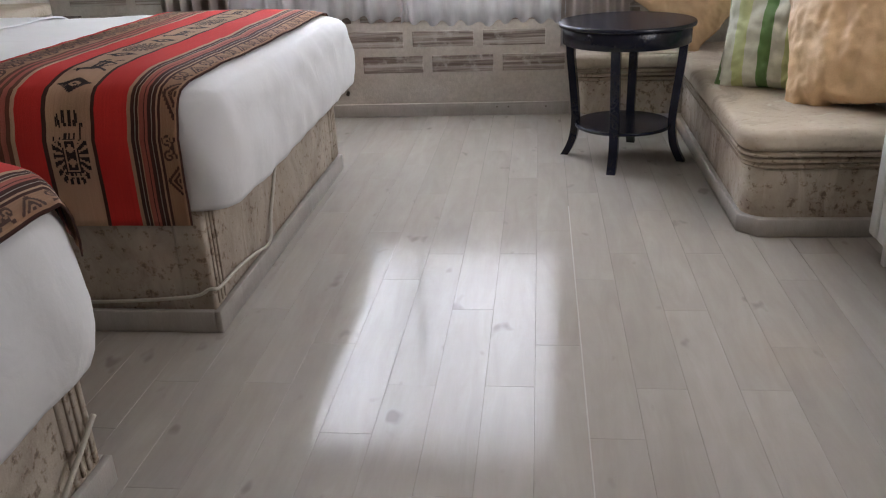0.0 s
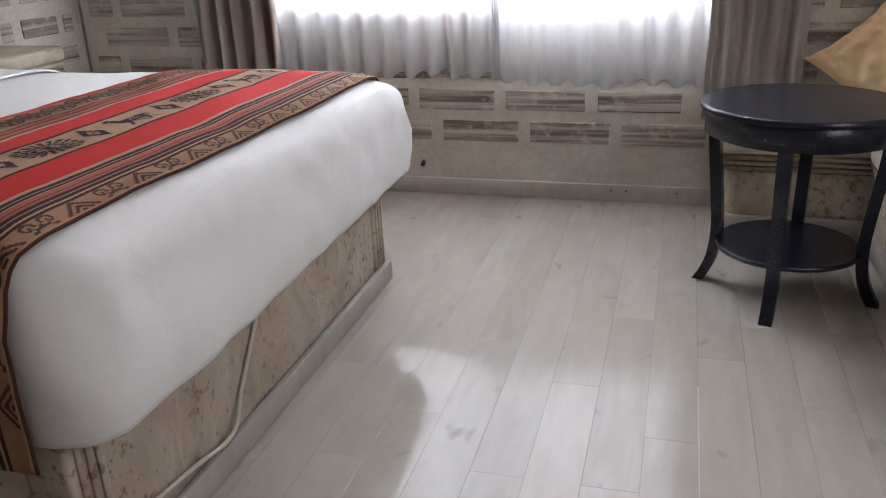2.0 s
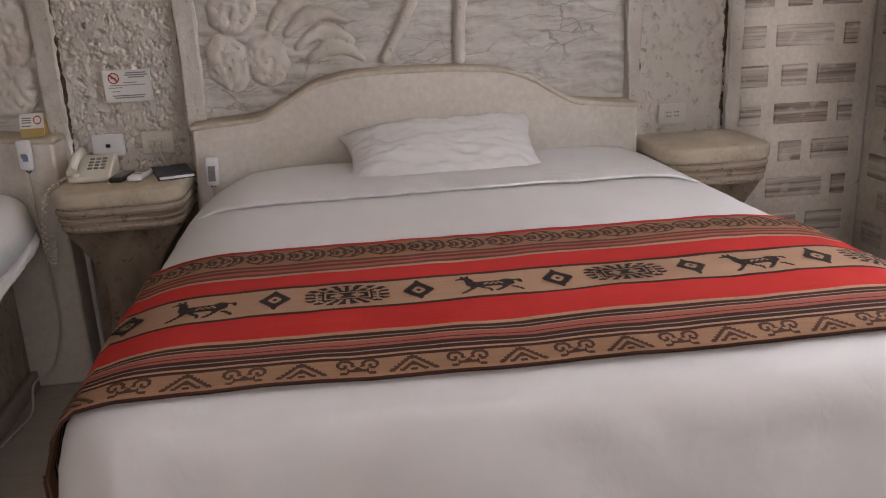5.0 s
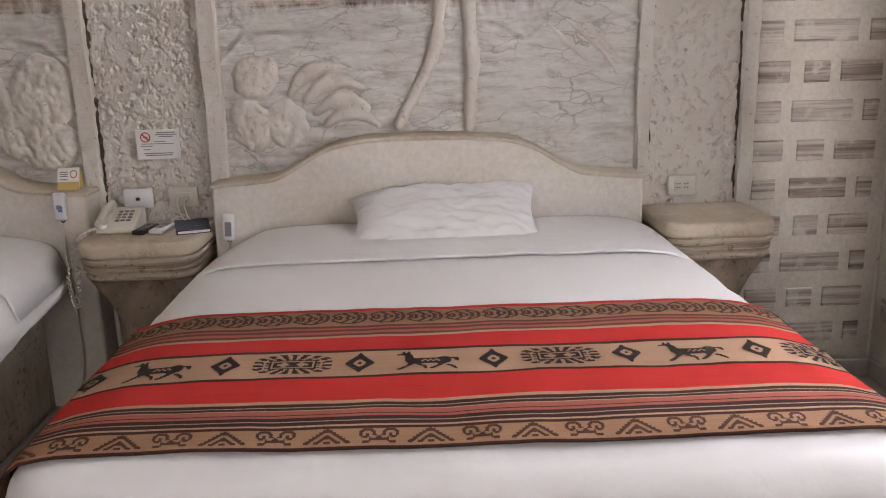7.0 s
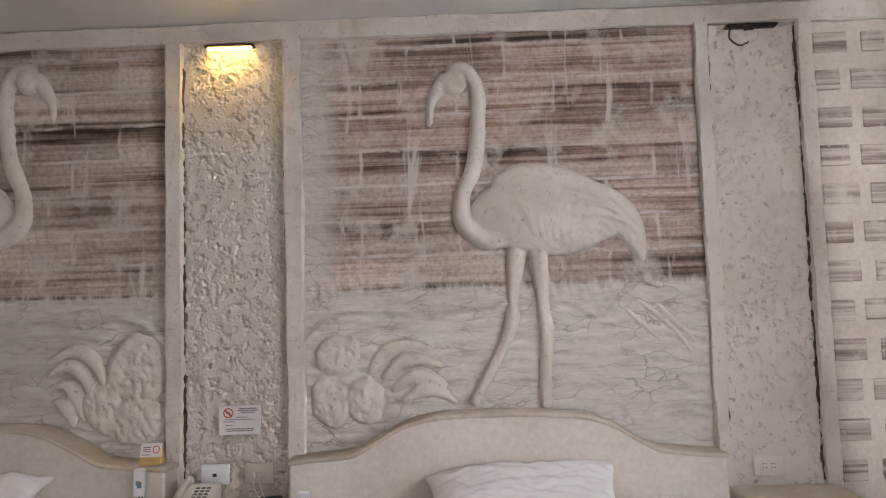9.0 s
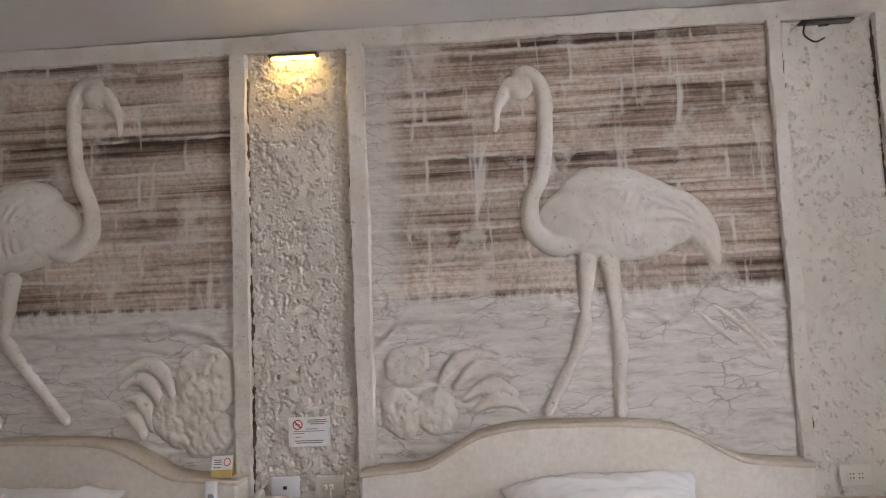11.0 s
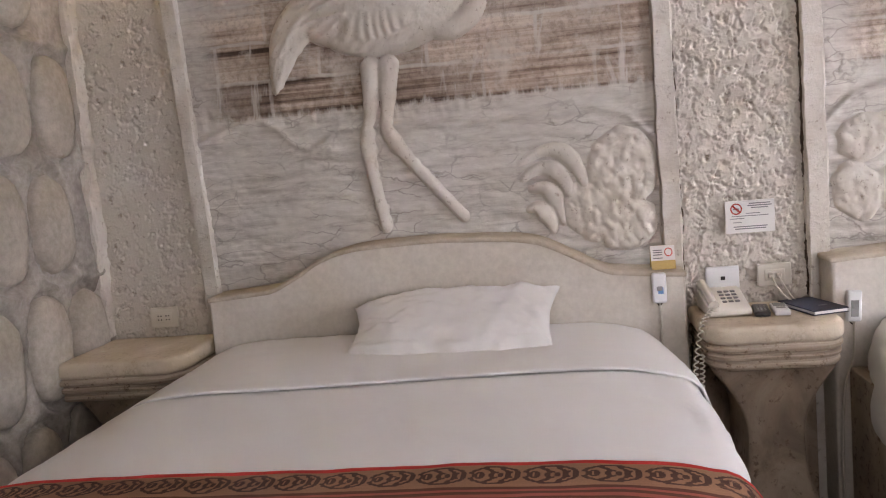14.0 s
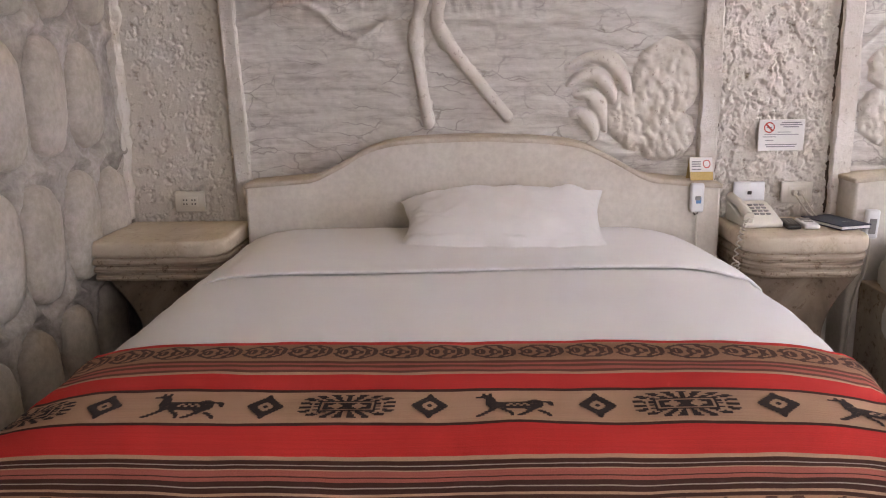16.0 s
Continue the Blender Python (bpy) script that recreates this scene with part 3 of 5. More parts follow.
def capsule(Y, Z, line, radius, flat=0.8):
    """Height of a rounded ridge along a line of (y, z)."""
    h = np.zeros_like(Y)
    n = len(line) - 1
    for i in range(n):
        (ay, az), (by, bz) = line[i][:2], line[i + 1][:2]
        ra, rb = radius(i / n), radius((i + 1) / n)
        dy, dz = by - ay, bz - az
        t = np.clip(((Y - ay) * dy + (Z - az) * dz) / (dy * dy + dz * dz + 1e-9), 0, 1)
        d2 = (Y - ay - t * dy) ** 2 + (Z - az - t * dz) ** 2
        r = ra + (rb - ra) * t
        h = np.maximum(h, flat * np.sqrt(np.maximum(r * r - d2, 0)))
    return h


def oval(Y, Z, cy, cz, a, b, turn, high):
    c, s = math.cos(turn), math.sin(turn)
    u, v = (Y - cy) * c + (Z - cz) * s, -(Y - cy) * s + (Z - cz) * c
    return high * np.sqrt(np.maximum(1 - (u / a) ** 2 - (v / b) ** 2, 0)), u, v


def blur(h, times):
    for _ in range(times):
        p = np.pad(h, 1, mode="edge")
        h = (4 * h + p[1:-1, :-2] + p[1:-1, 2:] + p[:-2, 1:-1] + p[2:, 1:-1]) / 8
    return h


def line2(points, steps=6):
    return [(p.x, p.y) for p in smoothed([(a, b, 0) for a, b in points], steps)]


def relief(name, Y, Z, H, base, material, label, category):
    """The part of a height field that stands proud, as one mesh."""
    nz, ny = H.shape
    soft = blur(H, 3)
    edge = np.clip(soft / 0.016, 0, 1)
    H = soft + 0.013 * edge * edge * (3 - 2 * edge) - 0.013
    keep = soft > 0.0004
    grown = keep.copy()
    grown[1:] |= keep[:-1]
    grown[:-1] |= keep[1:]
    grown[:, 1:] |= keep[:, :-1]
    grown[:, :-1] |= keep[:, 1:]
    index = -np.ones(H.shape, int)
    index[grown] = np.arange(grown.sum())
    verts = [(base + H[j, i], Y[j, i], Z[j, i]) for j, i in zip(*np.nonzero(grown))]
    faces = []
    for j in range(nz - 1):
        for i in range(ny - 1):
            q = (index[j, i], index[j, i + 1], index[j + 1, i + 1], index[j + 1, i])
            if min(q) >= 0:
                faces.append(q)
    return tagged(part(name, mesh(name, verts, faces, material, True)), label, category)


def flamingo(head, face, shift_y, legs, tall):
    """A wading bird in low relief; face is 1 when it looks towards larger y."""
    cy, cz = head
    ny, nz = 280, 430
    ys = np.linspace(cy - 0.95 if face > 0 else cy - 0.17, cy + 0.17 if face > 0 else cy + 0.95, ny)
    zs = np.linspace(1.13, cz + 0.12, nz)
    Y, Z = np.meshgrid(ys, zs)
    f = -face
    bz = tall
    neck = line2([(cy + f * 0.005, cz + 0.055), (cy + f * 0.055, cz + 0.05), (cy + f * 0.10, cz - 0.03), (cy + f * 0.10, cz - 0.20), (cy + f * 0.075, cz - 0.38),
                  (cy + f * 0.025, bz + 0.10), (cy + f * 0.03, bz - 0.02), (cy + f * 0.12, bz - 0.09), (cy + f * 0.22, bz - 0.06)])
    H = capsule(Y, Z, neck, lambda t: 0.031 + 0.020 * max(0.0, t - 0.6) / 0.4, 1.0)
    H = np.maximum(H, oval(Y, Z, cy, cz, 0.055, 0.052, 0, 0.045)[0])
    beak = line2([(cy - f * 0.035, cz + 0.01), (cy - f * 0.075, cz - 0.045), (cy - f * 0.10, cz - 0.10), (cy - f * 0.105, cz - 0.18)])
    H = np.maximum(H, capsule(Y, Z, beak, lambda t: 0.034 - 0.024 * t, 0.9))
    body, u, v = oval(Y, Z, cy + f * 0.36, bz + 0.0, 0.30, 0.165, -f * 0.12, 0.075)
    H = np.maximum(H, body)
    back, u2, v2 = oval(Y, Z, cy + f * 0.43, bz + 0.055, 0.29, 0.15, -f * 0.36, 0.082)
    H = np.maximum(H, back)
    quill = [(0.50, 0.06), (0.645, 0.03), (0.755, -0.05), (0.805, -0.16), (0.838, -0.272)]
    if face < 0:
        quill = [(0.48, 0.06), (0.605, 0.04), (0.70, -0.02), (0.75, -0.11), (0.78, -0.205)]
    H = np.maximum(H, capsule(Y, Z, line2([(cy + f * a, bz + b) for a, b in quill]), lambda t: 0.100 - 0.045 * t - 0.046 * t ** 3, 0.55))
    H = blur(H, 4)
    for k in range(9):
        off = -0.075 + 0.019 * k
        plume = [(cy + f * (a - off * (0.3 + 0.6 * j / 4) * (1 if j < 4 else 0.25)), bz + b + off * (1.0 - 0.22 * j) - 0.012 * (k % 3)) for j, (a, b) in enumerate(quill)]
        H = H + np.where(H > 0.016, 0.75 * capsule(Y, Z, line2(plume), lambda t: 0.0085 - 0.004 * t), 0)
    wing, wu, wv = oval(Y, Z, cy + f * 0.40, bz + 0.0, 0.20, 0.11, -f * 0.25, 1.0)
    barbs = np.sin(150 * (u2 * 0.75 + v2 * f * 0.5) + 7 * np.sin(13 * v2 + 3) + 5 * np.sin(17 * u2)) * (0.5 + 0.5 * np.sin(31 * v2 + 12 * u2))
    H = H + np.where(H > 0.03, 0.0065 * barbs * np.clip(wing * 2, 0, 1), 0)
    rows = np.sin(170 * (v2 + 0.35 * u2 * u2) + 3 * np.sin(23 * u2)) * (0.6 + 0.4 * np.sin(41 * u2 + 5))
    H = H + np.where(H > 0.03, 0.0045 * rows * (1 - np.clip(wing * 1.5, 0, 1)) * np.clip((np.abs(Y - cy) - 0.2) * 8, 0, 1), 0)
    for pts in legs:
        H = np.maximum(H, capsule(Y, Z, line2(pts), lambda t: 0.028 - 0.004 * t + (0.005 if 0.4 < t < 0.6 else 0) + 0.014 * max(0.0, 0.3 - t) / 0.3, 0.85))
    grit = np.array([[0.0012 * fbm(y * 30, z * 30, 3.0, 2) for y in ys] for z in zs])
    H = np.where(H > 0.004, blur(H, 2) + grit, H)
    return relief("flamingo_relief", Y, Z, H, HEAD + 0.0, CARVED, "large wading bird carved in white salt plaster relief", "wall relief")


flamingo((3.125, 2.555), -1, 0, ([(3.37, 1.80), (3.352, 1.64), (3.335, 1.50), (3.26, 1.34), (3.175, 1.19)], [(3.46, 1.80), (3.475, 1.60), (3.485, 1.45), (3.475, 1.30), (3.47, 1.17)]), 1.96)
flamingo((1.265, 2.625), 1, 0, ([(0.815, 1.82), (0.80, 1.66), (0.775, 1.54), (0.79, 1.38), (0.82, 1.20)], [(0.885, 1.82), (0.87, 1.68), (0.865, 1.56), (0.98, 1.40), (1.13, 1.22)]), 2.03)


BANK = ((0.0, 0.09, 0.20, 0.29, 0.36, 0.43, 0.50, 0.62, 0.86, 1.10, 1.42, 1.61, 1.72, 1.82), (1.58, 1.616, 1.65, 1.668, 1.63, 1.56, 1.53, 1.60, 1.597, 1.576, 1.583, 1.586, 1.555, 1.46))


def panel_ground(y0, y1, face):
    def point(y, z):
        h = 0.006 * fbm(y * 5, z * 7, 1.0) + 0.0035 * fbm(y * 28, z * 52, 2.0, 3)
        shore = 1.66 + 0.03 * math.sin(y * 5) + 0.012 * fbm(y * 12, 3.0, 0.0)
        if z < shore:
            wave = math.sin(z * 105 + 1.9 * math.sin(y * 9) + 4 * fbm(y * 3, z * 5, 6.0, 2))
            h += (0.0022 + 0.0035 * fbm(y * 4, z * 9, 2.2, 2)) * wave * min(1.0, (shore - z) * 12)
        reed = math.exp(-((z - shore - 0.015) / 0.045) ** 2)
        h += 0.010 * reed * (0.6 + 0.8 * fbm(y * 45 + z * 10, z * 5, 9.0, 2))
        if 1.4 < z < 1.72:
            near = (y - 0.05) if face > 0 else (4.164 - y) * 1.07
            bank = float(np.interp(near, BANK[0], BANK[1])) + 0.008 * fbm(y * 16, 1, 1)
            fall = bank - z
            h += 0.013 * math.exp(-(fall / 0.014) ** 2) + (0.007 * math.exp(-fall / 0.05) if fall > 0 else 0.0)
        joint = abs(((y + (0.22 if int(z / 0.15) % 2 else 0.0)) % 0.44) - 0.22)
        if z > shore and joint < 0.02:
            h += 0.004 * (1 - joint / 0.02)
        return (HEAD - 0.008 + h, y, z)
    return part("carved_panel", sheet("carved_panel", (y0 - 0.004, y1 + 0.004), (0.9, 2.772), 230, 300, point, strata_salt(y0)), parent=wall_head)


panel_ground(*PANELS[0], 1)
panel_ground(*PANELS[1], -1)


def carved_bush(lobes):
    y0, y1 = min(l[0] - l[2] for l in lobes), max(l[0] + l[2] for l in lobes)
    z0, z1 = min(l[1] - l[3] for l in lobes), max(l[1] + l[3] for l in lobes)
    ys, zs = np.arange(y0 - 0.03, y1 + 0.03, 0.0045), np.arange(z0 - 0.03, z1 + 0.03, 0.0045)
    Y, Z = np.meshgrid(ys, zs)
    wob = np.array([[fbm(y * 9, z * 9, 6.5, 2) for y in ys] for z in zs])
    H = np.zeros_like(Y)
    for cy, cz, a, b in lobes:
        H = np.maximum(H, oval(Y + 0.02 * wob, Z + 0.015 * wob, cy, cz, a, b, 0.2, 0.025)[0])
    lump = np.array([[0.007 * fbm(y * 44, z * 34, 0.5, 4) - 0.015 * max(0.0, fbm(y * 46 + z * 12, z * 30, 9.5, 3) - 0.08) for y in ys] for z in zs])
    H = np.where(H > 0.004, np.maximum(H + lump * np.clip(H * 40, 0, 1), 0.003), 0)
    relief("shrub_relief", Y, Z, H, HEAD, CARVED, "round bumpy shrub carved in white salt plaster", "wall relief")


def carved_fronds(lines, thick=1.0):
    ys = [y for l in lines for y, z in l]
    zs = [z for l in lines for y, z in l]
    Y, Z = np.meshgrid(np.linspace(min(ys) - 0.05, max(ys) + 0.05, 90), np.linspace(min(zs) - 0.05, max(zs) + 0.05, 80))
    H = np.zeros_like(Y)
    for l in lines:
        one = capsule(Y, Z, line2(l), lambda t: thick * (0.036 - 0.020 * abs(t - 0.45) * 2), 0.72)
        H = np.maximum(H, one)
    H = np.where(H > 0, blur(H, 1), 0)
    relief("frond_relief", Y, Z, H, HEAD, CARVED, "curling fronds carved in white salt plaster", "wall relief")


carved_bush(((2.60, 1.40, 0.105, 0.085), (2.565, 1.20, 0.085, 0.12), (2.71, 1.20, 0.095, 0.10)))
carved_bush(((1.745, 1.36, 0.132, 0.152), (1.60, 1.20, 0.095, 0.13), (1.74, 1.15, 0.12, 0.11)))
carved_fronds([[(2.74, 1.33), (2.80, 1.40), (2.88, 1.43), (2.97, 1.42)], [(2.80, 1.30), (2.87, 1.36), (2.95, 1.37), (3.03, 1.34)], [(2.84, 1.25), (2.91, 1.295), (2.98, 1.30), (3.05, 1.26)], [(2.88, 1.20), (2.95, 1.24), (3.02, 1.235), (3.09, 1.19)]])
carved_fronds([[(1.60, 1.29), (1.575, 1.37), (1.52, 1.435), (1.45, 1.445), (1.36, 1.405)], [(1.55, 1.24), (1.525, 1.32), (1.475, 1.375), (1.415, 1.375), (1.365, 1.345)], [(1.51, 1.17), (1.49, 1.25), (1.45, 1.30), (1.395, 1.30)], [(1.47, 1.14), (1.455, 1.19), (1.42, 1.23), (1.38, 1.225)]])
carved_fronds([[(3.83, 1.625), (3.90, 1.57), (4.02, 1.46), (4.10, 1.35)], [(3.78, 1.60), (3.89, 1.487), (3.99, 1.40)], [(3.93, 1.60), (4.024, 1.495), (4.115, 1.409)]], 0.42)

# ---- beds ----
HB_LEFT = ((0.0, 0.985), (0.20, 1.0), (0.27, 1.01), (0.36, 1.055), (0.46, 1.11), (0.56, 1.14), (0.70, 1.152), (0.88, 1.155))


def headboard(y0, y1):
    w = y1 - y0
    left = [(y0 + a * w / 1.76, z) for a, z in HB_LEFT]
    right = [(y1 - a * w / 1.76, z - 0.015 + 0.015 * a) for a, z in reversed(HB_LEFT[:-1])]
    crown = line2(left + right, 4)
    outline = [(y0, 0.0)] + crown + [(y1, 0.0)]
    ob = thing("headboard", "", "", (HEAD, (y0 + y1) / 2, 0))
    mid = (y0 + y1) / 2
    part("body", prism([(a - mid, b) for a, b in outline], "x", -0.02, 0.17, 0.012, 2), SMOOTH, ob)
    ridge = [(a - mid, b + 0.004 + 0.003 * fbm(a * 9, b * 9, 2.0)) for a, b in crown]
    under = [(a, b - 0.020) for a, b in reversed(ridge)]
    part("coping", prism([(a + (0.006 if a > 0 else -0.006), b) for a, b in ridge] + [(a + (0.006 if a > 0 else -0.006), b) for a, b in under], "x", -0.018, 0.174, 0.007, 2), WORN, ob, "worn brownish top edge")
    return tagged(ob, "arched cream plaster headboard built against the wall", "headboard", "headboards")


BED_SIDE, SHOULDER = 0.65, 0.062


def bed_height(foot, side):
    """Height of the made bed, by the way from its foot and from its nearer side."""
    slope = 0.052 * math.exp(-max(0.0, foot - SHOULDER) / 0.12)
    edge = 0.034 * math.exp(-max(0.0, side - SHOULDER) / 0.09)
    return 0.806 - math.hypot(slope, edge)


def drop_profile():
    """Inset from the edge, height, and the share of the shoulder's rise, from the hem up."""
    prof = [(0.030, 0.421), (0.012, 0.418), (0.002, 0.424), (-0.004, 0.44), (-0.008, 0.462), (-0.010, 0.49), (-0.011, 0.52), (-0.010, 0.55), (-0.008, 0.58), (-0.004, 0.615), (0.0, BED_SIDE)]
    prof = [(inset, z, 0.0) for inset, z in prof]
    for k in range(1, 9):
        a = k / 8 * math.pi / 2
        prof.append((SHOULDER * (1 - math.cos(a)), None, math.sin(a)))
    return prof


def rounded(x0, x1, y0, y1, r, r4, r1):
    """Outline of a rectangle with round corners, evenly pointed; r1 and r4 are the radii at the foot."""
    pts = []
    per = 10
    for cx, cy, a0, r in ((x1 - r1, y1 - r1, 0, r1), (x0 + r, y1 - r, 90, r), (x0 + r, y0 + r, 180, r), (x1 - r4, y0 + r4, 270, r4)):
        for k in range(per + 1):
            a = radians(a0 + 90 * k / per)
            pts.append((cx + r * math.cos(a), cy + r * math.sin(a)))
    out = []
    for i, p in enumerate(pts):
        q = pts[(i + 1) % len(pts)]
        d = math.dist(p, q)
        n = max(1, int(d / 0.03))
        out += [(p[0] + (q[0] - p[0]) * k / n, p[1] + (q[1] - p[1]) * k / n) for k in range(n)]
    return out


def sideways(x):
    """How far the slack side of a duvet swells along its length."""
    q = min(1.0, max(0.0, (x + 2.85) / 1.925))
    q = 0.08 + 0.92 * q
    return q ** 0.7 * (1 - q) ** 0.8 / 0.3546


def duvet(x0, x1, y0, y1, seed, bulge=0.0, r4=0.036, tuck=0.0, r1=0.03, rise=0.0):
    cx, cy = (x0 + x1) / 2, (y0 + y1) / 2
    ring = rounded(x0, x1, y0, y1, 0.030, r4, r1)
    round_way = np.concatenate([[0], np.cumsum([math.dist(a, b) for a, b in zip(ring, ring[1:])])])
    n = len(ring)
    rows = drop_profile()
    inner = [SHOULDER + (0.85 * (cy - y0) - SHOULDER) * (k / 18) ** 1.4 for k in range(1, 19)]
    verts = []
    hx, hy = (x1 - x0) / 2, (y1 - y0) / 2
    for inset, drop, share in rows + [(i, None, 1.0) for i in inner]:
        sx, sy = (hx - inset) / hx, (hy - inset) / hy
        tx, ty = (hx - max(inset, SHOULDER)) / hx, (hy - max(inset, SHOULDER)) / hy
        for way, (px, py) in zip(round_way, ring):
            x, y, z = cx + (px - cx) * sx, cy + (py - cy) * sy, drop
            if z is None:
                qx, qy = cx + (px - cx) * tx, cy + (py - cy) * ty
                z = BED_SIDE + (bed_height(x1 - qx, min(qy - y0, y1 - qy, qx - x0)) - BED_SIDE) * share
            zz = z
            if z < 0.59:
                low = (0.61 - z) / 0.2
                zz += low * (0.010 * fbm(px * 1.6, py * 1.6, seed, 2) + 0.010 * math.sin(px * 2 + py * 2.4))
                out = 0.010 * low * fbm(px * 7, py * 7, seed + 3)
                x, y = x + out * (px - cx), y + out * (py - cy)
            if z < BED_SIDE:
                # the hem climbs towards the head on the far side
                on_side = min(1.0, max(0.0, (py - y1 + 0.14) / 0.12))
                zz += rise * on_side * min(1.0, max(0.0, (-1.15 - px) / 1.1)) * (BED_SIDE - z) / 0.232
            wr = 0.009 * fbm(x * 3.0, y * 3.0, seed + 1 + z) + 0.004 * fbm(x * 8, y * 8, seed + 5 + 3 * z)
            if inset < SHOULDER * 0.95:
                slant = way + 0.9 * z
                wr = 0.008 * fbm(way * 1.8, z * 3, seed + 1, 2) + 0.0036 * fbm(slant * 7, (z - 0.5 * way) * 5, seed + 5)
                wr -= 0.004 * max(0.0, 0.35 - abs(fbm(slant * 3.4, z * 3 - way, seed + 9, 2))) ** 2 * 8 * min(1.0, (z - 0.40) / 0.08)
            k = 1 / max(0.2, math.dist((px, py), (cx, cy)))
            side = min(1.0, max(0.0, (SHOULDER - inset) / SHOULDER)) ** 0.7
            x, y = x + 1.6 * side * wr * (px - cx) * k, y + 1.6 * side * wr * (py - cy) * k
            zz += 0.55 * (1 - side) * wr
            if y > cy:
                y += bulge * sideways(x) * ((y - cy) / hy) ** 3
            else:
                y += tuck * math.exp(-max(0.0, x - x0) / 0.20) * ((cy - y) / hy) ** 3
            verts.append((x, y, zz))
    faces = []
    total = len(verts) // n
    for j in range(total - 1):
        for i in range(n):
            faces.append((j * n + i, j * n + (i + 1) % n, (j + 1) * n + (i + 1) % n, (j + 1) * n + i))
    faces.append(tuple(range((total - 1) * n, total * n)))
    ob = part("duvet", mesh("duvet", verts, faces, LINEN, True))
    solid = ob.modifiers.new("thickness", "SOLIDIFY")
    solid.thickness, solid.offset = 0.012, -1
    return tagged(ob, "smooth white duvet tucked over the bed", "duvet", "bed linen")


def top_sheet(x0, x1, y0, y1, bulge=0.0, slant=0.0, tuck=0.0):
    """The turned-down sheet at the head of the bed, a little raised."""
    def point(u, v):
        y = y0 + (y1 - y0) * u
        x = x0 + (x1 - x0 + slant * u + 0.010 * fbm(u * 3, 0.4, 2.0)) * v
        inset = max(0.0, min(y - y0, y1 - y))
        z = bed_height(1.3, max(inset, SHOULDER))
        if inset < SHOULDER:
            z = BED_SIDE + (z - BED_SIDE) * math.sqrt(max(0.0, 1 - (1 - inset / SHOULDER) ** 2))
        ease = min(1.0, inset / 0.14)
        lift = 0.001 + 0.013 * ease * ease * (3 - 2 * ease)
        y += bulge * sideways(x) * max(0.0, 2 * u - 1) ** 3 + tuck * math.exp(-(x - x0) / 0.20) * max(0.0, 1 - 2 * u) ** 3
        return (x, y - 0.01 + 0.02 * u, z + lift + 0.004 * fbm(x * 6, y * 5, 3.3) + 0.0015 * fbm(x * 22, y * 7, 1.3))
    ob = part("folded_sheet", sheet("folded_sheet", (1, 0), (0, 1), 90, 60, point, LINEN))
    solid = ob.modifiers.new("thickness", "SOLIDIFY")
    solid.thickness, solid.offset = 0.008, -1
    return tagged(ob, "white top sheet folded down below the pillow", "sheet", "bed linen")


LLAMA = ("...#.#..................", "...###..................", ".#####..................", "....###.................", "....###.................", "....###..........###....", "....####################",
         "....#######.#.#.#####.##", "....######.#.#.#.####..#", ".....################...", ".....###############....", ".....##.##......###.....", "....##...##.....##.##...", "...##.....##...##...##..", "..##.......#..##.....##.", ".##........#.##.......#.")


def woven(nr, nc, inside):
    """Rows of threads from a test on -1 to 1 across and down."""
    return ["".join("#" if inside(2 * (c + 0.5) / nc - 1, 2 * (r + 0.5) / nr - 1) else "." for c in range(nc)) for r in range(nr)]


def emblem_thread(u, v):
    a = math.atan2(v * 0.9, u)
    if abs(u) < 0.50 and abs(v) < 0.30:
        return abs(abs(u) - 0.22) > 0.09 - abs(v) * 0.2 and not (abs(v) < 0.07 and 0.1 < abs(u) < 0.42)
    if abs(u) < 0.62 and abs(v) < 0.42:
        return abs(v) > 0.36 or abs(u) > 0.56
    r = (abs(u) ** 3 + abs(v) ** 3) ** (1 / 3)
    return r < 1.0 and math.sin(19 * a) > -0.25 and not 0.72 < r < 0.77


def scroll_thread(u, v):
    r = math.hypot(u * 0.95, v)
    if abs(v) < 0.16:
        return int((u + 1) * 9) % 3 > 0
    return r < 1.0 and (0.80 < r or math.sin(11 * u + 6 * abs(v)) > 0.1 and r < 0.72)


FIGURE = woven(16, 14, lambda u, v: 0.42 < abs(u) + abs(v) < 1.02 or abs(u) + abs(v) < 0.2)
EMBLEM, SCROLL = woven(22, 40, emblem_thread), woven(13, 28, scroll_thread)
PEAK = ("......##......", ".....####.....", "....##..##....", "...##.##.##...", "..##.####.##..", ".##.##..##.##.", "##.##.##.##.##")
CURL = ("..###....###..", ".#...#..#...#.", ".#.#.#..#.#.#.", "..##..##..##..", "....######....", "..##......##..")


def finer(rows):
    """Twice the threads, with the steps of slanting edges cut."""
    h, w = len(rows), len(rows[0])

    def at(r, c):
        return rows[r][c] if 0 <= r < h and 0 <= c < w else "."
    out = []
    for r in range(h):
        top, low = "", ""
        for c in range(w):
            p, a, b, d, e = at(r, c), at(r - 1, c), at(r, c + 1), at(r, c - 1), at(r + 1, c)
            top += (a if d == a and d != e and a != b else p) + (b if a == b and a != d and b != e else p)
            low += (d if e == d and e != b and d != a else p) + (e if b == e and b != a and e != d else p)
        out += [top, low]
    return out


